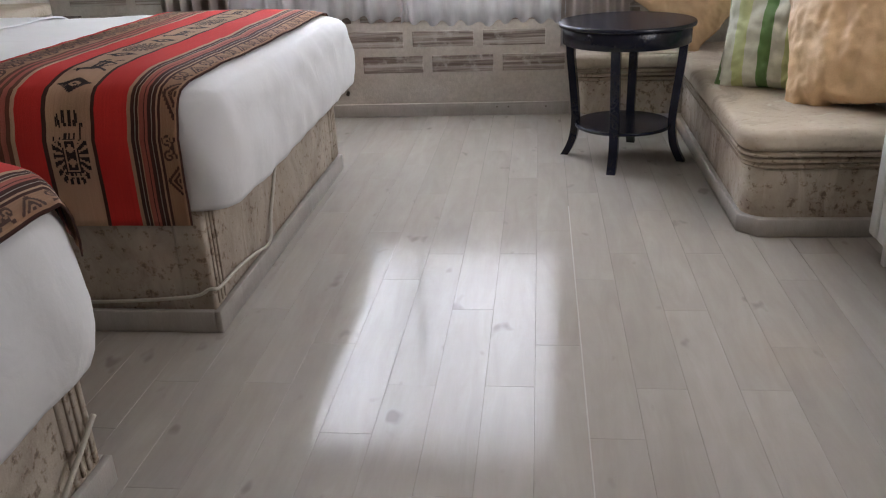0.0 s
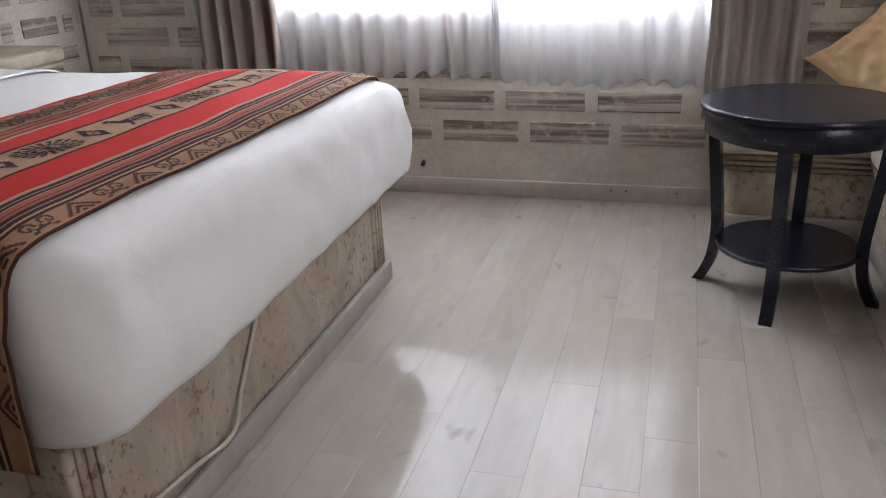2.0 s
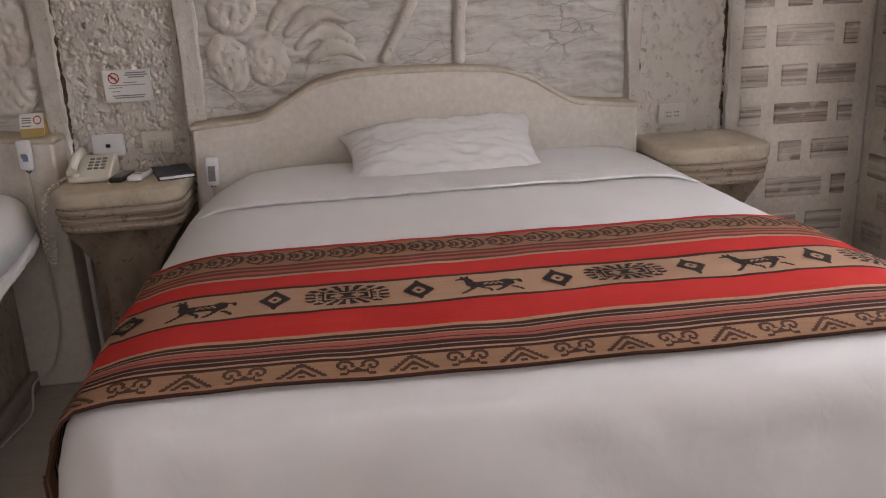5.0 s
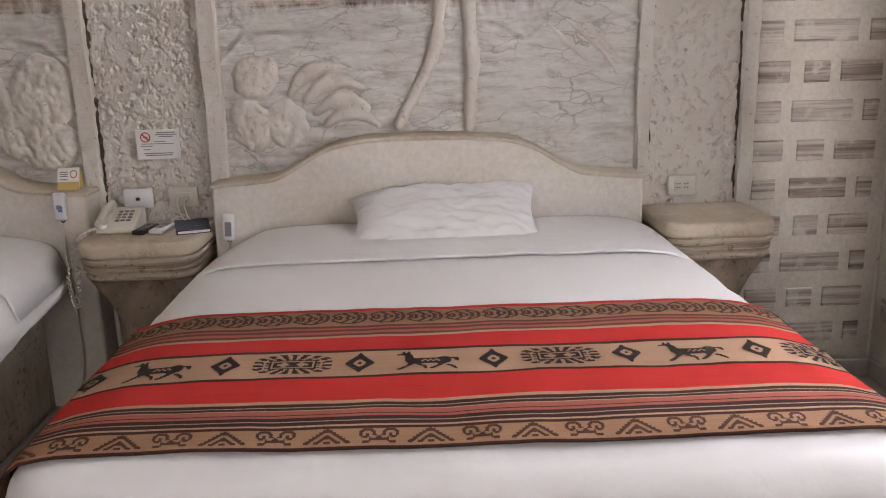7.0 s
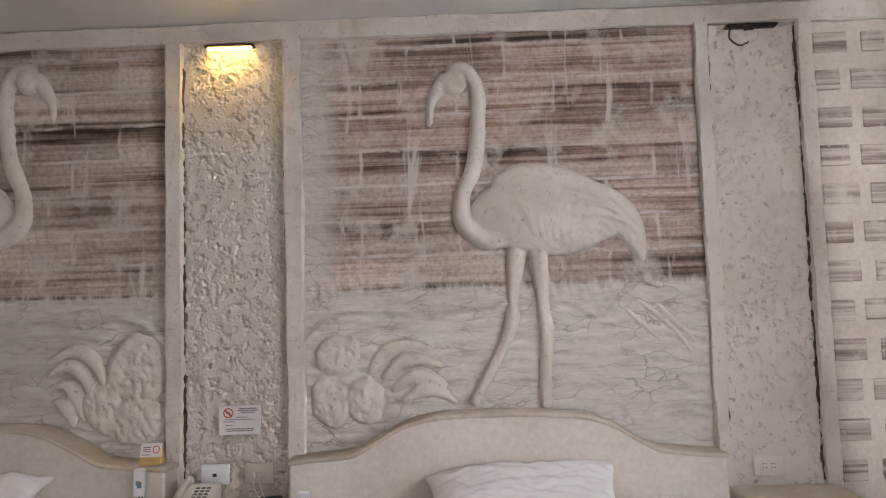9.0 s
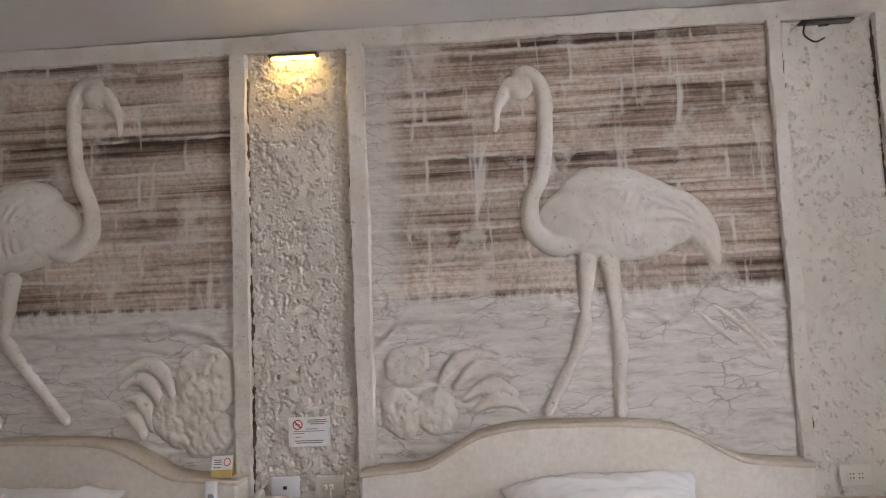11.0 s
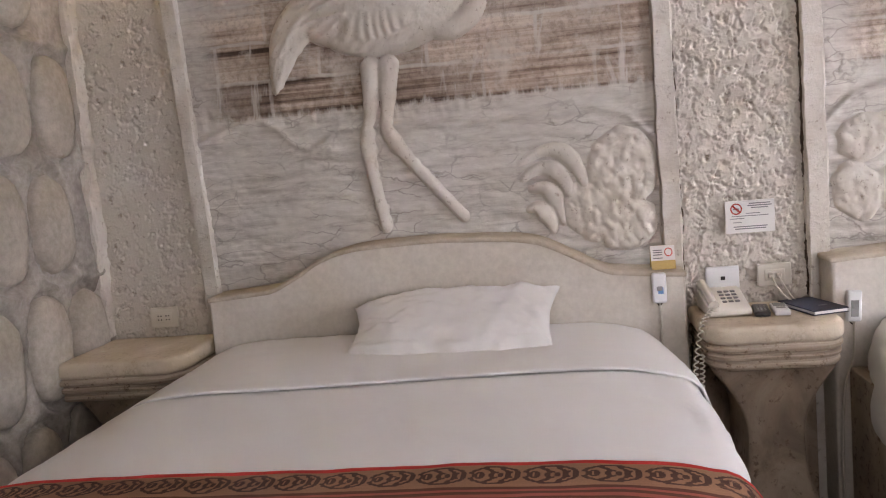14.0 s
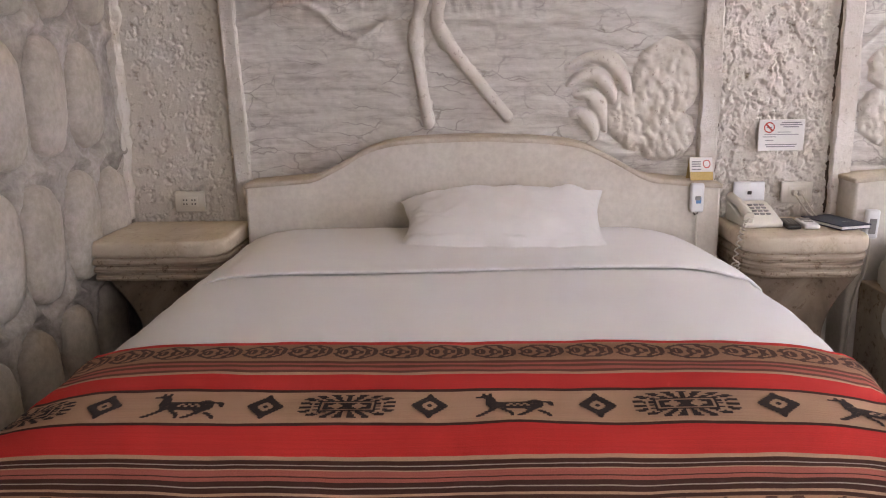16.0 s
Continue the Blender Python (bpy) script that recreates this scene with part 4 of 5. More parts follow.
def runner(x0, x1, y0, y1, xf, phase, seed, bulge=0.0, hang=0.27, corner=0.0):
    """A woven strip across the bed, hanging down at both sides."""
    half = (y1 - y0) / 2
    cy = (y0 + y1) / 2
    ARC = 0.097
    reach = half - SHOULDER + ARC

    def place(s, x, lift=0.006):
        # s: way along the cloth from its middle
        side = 1 if s > 0 else -1
        a = abs(s)
        flat = half - SHOULDER
        if a <= flat:
            d, y, nz, ny = half - a, a, 1.0, 0.0
            z = bed_height(xf - x, d)
        elif a <= reach:
            q = (a - flat) / ARC * math.pi / 2
            y = flat + SHOULDER * math.sin(q)
            d = SHOULDER
            z = BED_SIDE + (bed_height(xf - x, SHOULDER) - BED_SIDE) * math.cos(q)
            nz, ny = math.cos(q), math.sin(q)
        else:
            d, y, z, nz, ny = SHOULDER, half + 0.012, BED_SIDE - (a - reach), 0.0, 1.0
        nx = 0.0
        if x > xf - SHOULDER:
            q = (x - xf + SHOULDER) / ARC * math.pi / 2
            x = xf - SHOULDER + SHOULDER * math.sin(q)
            if z > BED_SIDE:
                z = min(z, BED_SIDE + (bed_height(SHOULDER, d) - BED_SIDE) * math.cos(q))
                nx = math.sin(q)
        if side > 0:
            y += bulge * sideways(x) * min(1.0, y / half) ** 3
            past = min(corner, max(0.0, x - xf + corner))
            y *= 1 - (corner - math.sqrt(corner * corner - past * past)) / half
        ripple = 0.004 * fbm(x * 7, s * 5, seed) + 0.006 * math.exp(-((s - 0.15) / 0.09) ** 2 - ((x - x1 + 0.20) / 0.1) ** 2)
        lift = lift + 0.010 + ripple
        return Vector((x + nx * lift, cy + side * (y + ny * lift), z + nz * lift))

    total = reach + hang
    ns, nx = 110, 40
    verts, uvs = [], []
    for j in range(nx):
        v = j / (nx - 1)
        for i in range(ns):
            s = -total + 2 * total * i / (ns - 1)
            x = x0 + (x1 - x0) * v + 0.012 * math.sin(s * 2.1 + seed)
            verts.append(place(s, x))
            uvs.append((s, v))
    faces = [(j * ns + i, (j + 1) * ns + i, (j + 1) * ns + i + 1, j * ns + i + 1) for j in range(nx - 1) for i in range(ns - 1)]
    me = mesh("bed_runner", verts, faces, RUNNER, True)
    layer = me.uv_layers.new(name="UVMap")
    for loop in me.loops:
        layer.data[loop.index].uv = uvs[loop.vertex_index]
    cloth = part("bed_runner", me)
    solid = cloth.modifiers.new("thickness", "SOLIDIFY")
    solid.thickness, solid.offset = 0.004, -1
    tagged(cloth, "red and tan striped woven runner laid across the bed", "bed runner", "bed runners")

    def motif(name, rows, s0, wide, v0, v1, material, flip=False):
        verts, faces = [], []
        rows = finer(rows) if len(rows) < 20 else rows
        nr, nc = len(rows), len(rows[0])
        for r, row in enumerate(rows):
            c = 0
            while c < nc:
                if (row[::-1] if flip else row)[c] != "#":
                    c += 1
                    continue
                e = c
                while e < nc and (row[::-1] if flip else row)[e] == "#":
                    e += 1
                cuts = np.linspace(c, e, max(2, (e - c) // 10 + 2))
                for a, b in zip(cuts, cuts[1:]):
                    k = len(verts)
                    for cc, rr in ((a, r), (b, r), (b, r + 1), (a, r + 1)):
                        s = s0 + wide * (cc / nc - 0.5)
                        v = v0 + (v1 - v0) * rr / nr
                        verts.append(place(s, x0 + (x1 - x0) * v + 0.012 * math.sin(s * 2.1 + seed), 0.0075))
                    faces.append((k, k + 3, k + 2, k + 1))
                c = e
        tagged(part(name, mesh(name, verts, faces, material, True), parent=cloth), kind="stuff")

    order = ((LLAMA, "woven_llama", 0.145, 0), (FIGURE, "woven_knot", 0.066, 0), (EMBLEM, "woven_emblem", 0.175, 1), (FIGURE, "woven_knot", 0.066, 0))
    step = 0.60 / 4
    for k in range(-8, 9):
        rows, name, wide, dark = order[k % 4]
        s = phase + k * step
        if abs(s) < total - 0.08:
            motif(name, rows, s, wide, 0.462, 0.612, MOTIF_DARK)
    for k in range(-13, 14):
        s = k * 0.098 + 0.02
        if abs(s) < total - 0.055:
            motif("woven_scroll", SCROLL, s, 0.094, 0.044, 0.172, MOTIF)
            motif("woven_peak" if k % 2 else "woven_curl", PEAK if k % 2 else CURL, s, 0.088, 0.930, 0.986, MOTIF)
    return cloth


def pillow(cx, cy, cz, wide, deep, thick, lean, seed, soft=False):
    nu, nv = 72, 46
    verts = []
    for side in (1, -1):
        for j in range(nv):
            for i in range(nu):
                u, v = -1 + 2 * i / (nu - 1), -1 + 2 * j / (nv - 1)
                full = (max(0.0, 1 - abs(u) ** 3.2) * max(0.0, 1 - abs(v) ** 2.6)) ** 0.55
                if soft:
                    full = (max(0.0, 1 - u * u) * max(0.0, 1 - v * v)) ** 0.5
                pinch = 1 - (0.16 if soft else 0.11) * (1 - abs(v) ** 2) * abs(u) ** 4
                h = side * thick / 2 * full * (1 + 0.22 * fbm(u * 2, v * 2, seed)) + side * 0.010 * fbm(u * 5, v * 6, seed + 2) * min(1.0, 3 * full)
                h += 0.012 * fbm(u * 3.5, v * 3.5, seed + 4) * max(abs(u), abs(v)) ** 3
                if not soft:
                    # creases that run in from the corners
                    for ku, kv in ((-1.1, -0.9), (1.1, -0.6), (1.1, 1.0)):
                        way = math.atan2(v - kv, u - ku)
                        fade = math.exp(-((u - ku) ** 2 + (v - kv) ** 2) / 0.9)
                        h += side * 0.007 * fade * (0.45 - abs(fbm(way * 2.6, ku + kv + 0.6 * u, seed + 8, 2))) * min(1.0, 2.5 * full)
                verts.append((h, u * wide / 2 * pinch, v * deep / 2 * (1 - (0.15 if soft else 0.09) * (1 - u * u) * abs(v) ** 4) * (1.0 if soft else 1 - 0.30 * max(0.0, -u) ** 2) + 0.018 * fbm(u * 2.2, v, seed + 7)))
    faces = []
    for s in range(2):
        o = s * nu * nv
        for j in range(nv - 1):
            for i in range(nu - 1):
                q = (o + j * nu + i, o + j * nu + i + 1, o + (j + 1) * nu + i + 1, o + (j + 1) * nu + i)
                faces.append(q if s == 0 else q[::-1])
    rim = [j * nu for j in range(nv)] + [(nv - 1) * nu + i for i in range(1, nu)] + [j * nu + nu - 1 for j in range(nv - 2, -1, -1)] + [i for i in range(nu - 2, 0, -1)]
    for a, b in zip(rim, rim[1:] + rim[:1]):
        faces.append((a, b, b + nu * nv, a + nu * nv))
    m = pose(cx, cy, cz, 0, lean, 0)
    me = mesh("pillow", [m @ Vector(v) for v in verts], faces, LINEN, True)
    return me


def bed(y0, y1, dy0, dy1, xf, seed):
    """Masonry bed base with skirting; bedding lies on it."""
    base = thing("bed", "bed base of cut cream salt blocks with grey skirting", "bed", (HEAD + 0.17, (y0 + y1) / 2, 0), "beds")
    ox, oy = -(HEAD + 0.17), -(y0 + y1) / 2

    def put(name, x0, x1, ya, yb, z0, z1, mat, bevel, label=""):
        return part(name, box(x0 + ox, x1 + ox, ya + oy, yb + oy, z0, z1, bevel), mat, base, label)
    put("base_block", HEAD + 0.171, xf - 0.004, y0 + 0.004, y1 - 0.004, 0.0, 0.60, BLOCK, 0.006)
    # corner posts with fluted edges and blocks between
    for ya in (y0, y1 - 0.10):
        put("corner_block", xf - 0.10, xf + 0.004, ya - 0.003, ya + 0.103, 0.0, 0.50, BLOCK, 0.010)
        for k in range(3):
            put("flute", xf + 0.002, xf + 0.010, ya + 0.020 + k * 0.026, ya + 0.034 + k * 0.026, 0.085, 0.49, BLOCK, 0.003)
    put("skirting", xf, xf + 0.022, y0 - 0.022, y1 + 0.022, 0.0, 0.075, SKIRT, 0.004, "grey wooden skirting board")
    put("skirting", HEAD + 0.172, xf, y0 - 0.022, y0 - 0.001, 0.0, 0.075, SKIRT, 0.004, "grey wooden skirting board")
    put("skirting", HEAD + 0.172, xf, y1 + 0.001, y1 + 0.022, 0.0, 0.075, SKIRT, 0.004, "grey wooden skirting board")
    put("mattress", HEAD + 0.175, xf + 0.03, dy0 + 0.05, dy1 - 0.05, 0.50, 0.70, LINEN, 0.05, "white mattress under the duvet")
    return base


headboard(2.42, 4.16)
headboard(0.12, 1.925)
bed(2.462, 4.165, 2.46, 4.21, -1.004, 1)
bed(0.17, 1.695, 0.10, 1.73, -1.0, 2)
duvet(-2.83, -0.893, 2.432, 4.218, 1.0, r4=0.13, tuck=0.10)
duvet(-2.85, -0.845, 0.09, 1.735, 7.0, 0.165, r1=0.26, rise=0.19)
top_sheet(-2.825, -2.26, 2.450, 4.203, tuck=0.10)
top_sheet(-2.84, -2.13, 0.11, 1.735, 0.165, -0.11)
runner(-1.712, -0.995, 2.432, 4.218, -0.893, -0.079, 1.0)
runner(-1.508, -0.868, 0.09, 1.735, -0.845, 0.145, 2.0, 0.165, hang=0.03, corner=0.26)
for cx, cy, cz, lean, seed in ((-2.69, 3.345, 0.848, -64, 1.0), (-2.66, 1.10, 0.858, -64, 5.0)):
    tagged(part("pillow", pillow(cx, cy, cz, 0.76, 0.44, 0.17, lean, seed)), "plump white pillow leaning on the headboard", "pillow", "pillows")

# ---- bedside stands ----


def stand(y0, y1, round_left, round_right):
    """Salt block shelf on a waisted pier."""
    cy = (y0 + y1) / 2
    ob = thing("bedside_stand", "cream salt block bedside shelf on a waisted pier", "nightstand", (HEAD + 0.02, cy, 0), "bedside stands")
    x0, x1 = HEAD + 0.012, HEAD + 0.43

    def outline(inset):
        r = 0.10
        pts = [(x0, y0 + inset)]
        if round_left:
            pts += [(x1 - inset - r + r * math.sin(a), y0 + inset + r - r * math.cos(a)) for a in np.linspace(0, math.pi / 2, 7)]
        else:
            pts.append((x1 - inset, y0 + inset))
        if round_right:
            pts += [(x1 - inset - r + r * math.cos(a), y1 - inset - r + r * math.sin(a)) for a in np.linspace(0, math.pi / 2, 7)]
        else:
            pts.append((x1 - inset, y1 - inset))
        pts.append((x0, y1 - inset))
        return [(x - HEAD - 0.02, y - cy) for x, y in pts]
    part("top_slab", prism(outline(0.0), "z", 0.758, 0.82, 0.018, 3), TOPS, ob)
    part("block", prism(outline(0.014), "z", 0.672, 0.76, 0.004, 1), SLAB, ob, "brown banded block")
    for k in range(3):
        part("moulding", prism(outline(0.003 + 0.004 * k), "z", 0.673 + 0.029 * (2 - k), 0.697 + 0.029 * (2 - k), 0.010, 3), SLAB, ob, "brown banded moulding")
    w = (y1 - y0) / 2 - 0.02
    side = [(w, 0.672), (w * 0.93, 0.645), (w * 0.64, 0.56), (w * 0.47, 0.47), (w * 0.455, 0.37), (w * 0.52, 0.26), (w * 0.74, 0.14), (w * 0.93, 0.05), (w * 0.95, 0.0)]
    curve = line2(side, 4)
    part("pier", prism([(a, b) for a, b in curve] + [(-a, b) for a, b in reversed(curve)], "x", -0.008, 0.33, 0.012, 2), PIER, ob, "pored brown pier")
    part("back_slab", box(-0.012, 0.015, y0 - cy + 0.01, y1 - cy - 0.01, 0.0, 0.672, 0.003), PIER, ob, "brown slab behind the pier")
    return ob


stand(1.945, 2.40, True, True)
stand(4.185, 4.63, True, True)
stand(SOUTH + 0.01, 0.10, False, True)

# ---- curtains ----


def curtain(name, x0, x1, y, z0, z1, pitch, depth, material, label, group, seed, hem=0.0):
    def point(u, z):
        k = (z1 - z) / (z1 - z0)
        x = x0 + (x1 - x0) * u
        fold = math.sin(2 * math.pi * (x - x0) / pitch + 1.4 * fbm(x * 2.5, seed, 0.2) + 0.3 * math.sin(z * 1.4 + seed))
        fold = math.copysign(abs(fold) ** 0.75, fold)
        zz = z + (hem * fbm(x * 5, seed, 1.0) + 0.012 * fold) * k
        return (x + 0.012 * fbm(x * 6, z * 1.5, seed), y + depth * (0.35 + 0.65 * k) * fold + 0.01 * fbm(x * 3, z * 2, seed), zz)
    n = max(40, int((x1 - x0) / pitch * 14))
    ob = part(name, sheet(name, (0, 1), (z0, z1), n, 26, point, material))
    solid = ob.modifiers.new("thickness", "SOLIDIFY")
    solid.thickness = 0.002 if material is SHEER else 0.004
    return tagged(ob, label, "curtain", group)


curtain("sheer_curtain", -1.90, -0.765, WINDOW - 0.085, 0.60, 2.60, 0.105, 0.022, SHEER, "white sheer curtain in soft folds before the window", "sheer curtains", 2.0, 0.02)
curtain("sheer_curtain", -0.795, 0.20, WINDOW - 0.12, 0.575, 2.60, 0.105, 0.022, SHEER, "white sheer curtain in soft folds before the window", "sheer curtains", 5.0, 0.02)
curtain("drape", -2.20, -1.77, WINDOW - 0.24, 0.50, 2.63, 0.085, 0.075, DRAPE, "heavy taupe drape drawn to the side of the window", "drapes", 3.0)
curtain("drape", 0.14, 0.52, WINDOW - 0.13, 0.43, 2.63, 0.09, 0.035, DRAPE, "heavy taupe drape drawn to the side of the window", "drapes", 8.0)
rod = thing("curtain_rod", "dark metal curtain rod above the window", "curtain rod", (-0.86, WINDOW - 0.11, 2.64))
part("rod", tube([(-1.5, 0, 0), (1.45, 0, 0)], 0.012, 10, 1), METAL, rod)
for x in (-1.5, 1.45):
    part("finial", turned([(0.004, -0.02), (0.02, -0.01), (0.024, 0), (0.02, 0.012), (0.004, 0.02)], 14, (x, 0)), METAL, rod)
for x in (-1.35, 1.3):
    part("bracket", box(x - 0.01, x + 0.01, 0.0, 0.109, -0.02, 0.012, 0.003), METAL, rod)

# ---- round table ----


def round_table(cx, cy):
    ob = thing("side_table", "round black lacquered side table with lower shelf", "table", (cx, cy, 0))
    part("tabletop", turned([(0.312, 0.655), (0.321, 0.657), (0.3225, 0.662), (0.3215, 0.672), (0.317, 0.676)], 64), BLACK, ob)
    part("apron", turned([(0.298, 0.575), (0.303, 0.578), (0.304, 0.652), (0.300, 0.656)], 64), BLACK, ob)
    part("shelf", turned([(0.222, 0.165), (0.235, 0.168), (0.238, 0.178), (0.232, 0.184)], 48), BLACK, ob)
    for k in range(4):
        a = math.atan2(-0.272, -0.071) + k * math.pi / 2
        c, s = math.cos(a), math.sin(a)
        bm = bmesh.new()
        prof = smoothed([(0.272, 0.600, 0), (0.266, 0.50, 0), (0.248, 0.33, 0), (0.238, 0.20, 0), (0.248, 0.10, 0), (0.272, 0.035, 0), (0.292, 0.0, 0)], 4)
        rings = []
        for p in prof:
            r, z = p.x, p.y
            hw = 0.021
            depth = 0.019
            ring = []
            for dr, dt in ((-depth, -hw), (depth, -hw), (depth, hw), (-depth, hw)):
                ring.append(bm.verts.new(((r + dr) * c - dt * s, (r + dr) * s + dt * c, z)))
            rings.append(ring)
        for r0, r1 in zip(rings, rings[1:]):
            for i in range(4):
                bm.faces.new((r0[i], r0[(i + 1) % 4], r1[(i + 1) % 4], r1[i]))
        bm.faces.new(rings[0])
        bm.faces.new(rings[-1])
        part("leg", bm, BLACK, ob)
    return ob


round_table(0.425, 4.33)

# ---- corner bench ----
BX, BY, BW, SEAT = 0.745, 3.235, 4.90, 0.415
bench = thing("corner_bench", "built-in corner bench of cream salt blocks with rounded edge", "bench", (1.0, 4.2, 0))


def bench_outline(inset, left=0.17):
    r = 0.10
    pts = [(EAST - 0.002, WINDOW - 0.002), (left + inset, WINDOW - 0.002)]
    pts += [(left + inset + 0.06 - 0.06 * math.cos(a), BW + inset + 0.06 - 0.06 * math.sin(a)) for a in np.linspace(0, math.pi / 2, 6)]
    pts += [(BX + inset + 0.05, BW + inset - 0.0), (BX + inset + 0.01, BW + inset - 0.04)]
    pts += [(BX + inset + r - r * math.cos(a), BY + inset + r - r * math.sin(a)) for a in np.linspace(0, math.pi / 2, 7)]
    pts.append((EAST - 0.002, BY + inset))
    return [(x - 1.0, y - 4.2) for x, y in pts]


part("seat_slab", prism(bench_outline(0.0), "z", 0.335, SEAT, 0.028, 4), TOPS, bench)
for k in range(3):
    part("moulding", prism(bench_outline(0.012 + 0.010 * k), "z", 0.262 + 0.025 * (2 - k), 0.284 + 0.025 * (2 - k), 0.009, 2), SLAB, bench, "brown banded moulding")
part("bench_base", prism(bench_outline(0.045, 0.20), "z", 0.0, 0.262, 0.010, 2), BLOCK, bench)
chamfer = [(x - 1.0, y - 4.2) for x, y in ((EAST - 0.004, WINDOW - 0.03), (0.20, WINDOW - 0.03), (0.20, BW + 0.02), (BX + 0.03, BW + 0.02), (BX + 0.025, BY + 0.085), (BX + 0.095, BY + 0.012), (EAST - 0.004, BY + 0.012))]
part("skirting", prism(chamfer, "z", 0.0, 0.07, 0.004, 1), SKIRT, bench, "grey wooden skirting board")

# ---- cushions on the bench ----


def cushion(name, place, turn, wide, deep, thick, stripes, label, seed):
    me = pillow(0, 0, 0, wide, deep, thick, 0, seed, True)
    ob = part(name, me)
    me.materials.clear()
    for m in stripes:
        me.materials.append(m)
    if len(stripes) > 1:
        for poly in me.polygons:
            poly.material_index = int((poly.center.y + wide / 2) / wide * 11) % len(stripes)
    ob.matrix_world = pose(*place, *turn)
    return tagged(ob, label, "cushion", "bench cushions")


cushion("cushion", (1.08, 4.02, 0.63), (0, -14, 240), 0.60, 0.54, 0.27, (GREEN, PALE, LIME, PALE), "green and lime striped satin cushion on the bench", 3.0)
cushion("cushion", (1.21, 3.66, 0.655), (14, -16, 222), 0.54, 0.56, 0.23, (GOLD,), "gold satin cushion tilted against the wall", 6.0)
cushion("cushion", (0.86, 5.06, 0.69), (45, -20, 262), 0.50, 0.50, 0.20, (GOLD,), "gold satin cushion standing on its corner", 9.0)

# ---- radiator ----
rad = thing("radiator", "white ribbed steel panel radiator on the wall", "radiator", (EAST - 0.15, 2.54, 0.07))
part("back_panel", box(-0.02, 0.03, -0.58, 0.58, 0.0, 0.60, 0.006), ENAMEL, rad)
for k in range(14):
    y = -0.55 + k * 0.0785
    part("rib", box(-0.045, -0.019, y, y + 0.062, 0.02, 0.58, 0.009, 3), ENAMEL, rad)
for y in (-0.4, 0.4):
    part("wall_bracket", box(0.029, 0.149, y - 0.012, y + 0.012, 0.45, 0.50, 0.003), ENAMEL, rad)
for y in (-0.45, 0.45):
    part("foot", box(-0.015, 0.02, y - 0.015, y + 0.015, -0.07, 0.0, 0.003), ENAMEL, rad)

# ---- small things by the beds ----


def wall_plate(y, z, kind, label, cat):
    ob = thing(kind, label, cat, (HEAD + 0.012, y, z))
    mat = WHITE_PLASTIC if kind == "phone_jack" else PLASTIC
    part("plate", box(-0.01, 0.006, -0.060, 0.060, -0.042, 0.042, 0.004, 2), mat, ob)
    if kind == "wall_socket":
        part("insert", box(0.006, 0.010, -0.034, 0.034, -0.021, 0.021, 0.002), PLASTIC, ob)
        for dy in (-0.017, 0.017):
            for dz in (-0.008, 0.008):
                for k in (-0.006, 0.006):
                    part("socket_hole", box(0.0095, 0.0108, dy + k - 0.0025, dy + k + 0.0025, dz - 0.0025, dz + 0.0025), DARK_PLASTIC, ob)
    elif kind == "phone_jack":
        part("port", box(0.006, 0.012, -0.008, 0.008, -0.008, 0.006, 0.002), DARK_PLASTIC, ob)
    else:
        part("insert", box(0.006, 0.010, -0.036, 0.036, -0.021, 0.021, 0.002), PLASTIC, ob)
        for dy in (-0.016, 0.010):
            part("plug", box(0.010, 0.034, dy - 0.009, dy + 0.009, -0.012, 0.008, 0.004), PLASTIC, ob)
    return ob


wall_plate(4.368, 0.897, "wall_socket", "ivory double wall socket above the bedside shelf", "socket")
wall_plate(-0.15, 0.898, "wall_socket", "ivory double wall socket above the bedside shelf", "socket")
wall_plate(2.08, 0.917, "phone_jack", "white telephone wall jack with dark port", "socket")
wall_plate(2.265, 0.917, "cable_socket", "ivory wall socket with two plugs in it", "socket")


def no_smoking(ob, y, z, r, x):
    """A red ring with a slash."""
    bm = bmesh.new()
    n = 28
    for i in range(n):
        a0, a1 = 2 * math.pi * i / n, 2 * math.pi * (i + 1) / n
        bm.faces.new([bm.verts.new((x, y + q * math.cos(a), z + q * math.sin(a))) for q, a in ((r, a0), (r, a1), (r * 0.78, a1), (r * 0.78, a0))])
    d, e = r * 0.62, r * 0.11
    bm.faces.new([bm.verts.new((x, y + s * d + t * e, z - s * d + t * e)) for s, t in ((-1, -1), (-1, 1), (1, 1), (1, -1))])
    part("prohibition_ring", bm, RED_INK, ob)
    part("cigarette", box(x - 0.0006, x - 0.0002, y - r * 0.5, y + r * 0.45, z - r * 0.1, z + r * 0.12), INK, ob)


sign = thing("wall_notice", "white card notice with red no-smoking sign", "sign", (HEAD + 0.02, 2.187, 1.14))
part("card", box(-0.004, 0.0, -0.0875, 0.0875, -0.06, 0.06, 0.001, 1), PAPER, sign)
no_smoking(sign, -0.048, 0.030, 0.021, 0.0016)
for y, z, w, h in ((0.035, 0.048, 0.075, 0.004), (0.035, 0.040, 0.085, 0.004), (0.035, 0.032, 0.06, 0.004), (0.01, 0.012, 0.05, 0.003), (0.0, 0.003, 0.13, 0.003), (-0.045, -0.006, 0.05, 0.003),
                   (-0.045, -0.020, 0.03, 0.003), (0.0, -0.036, 0.12, 0.004), (0.0, -0.044, 0.11, 0.004)):
    part("print_line", box(0.0008, 0.0014, y - w / 2, y + w / 2, z - h / 2, z + h / 2), INK, sign)

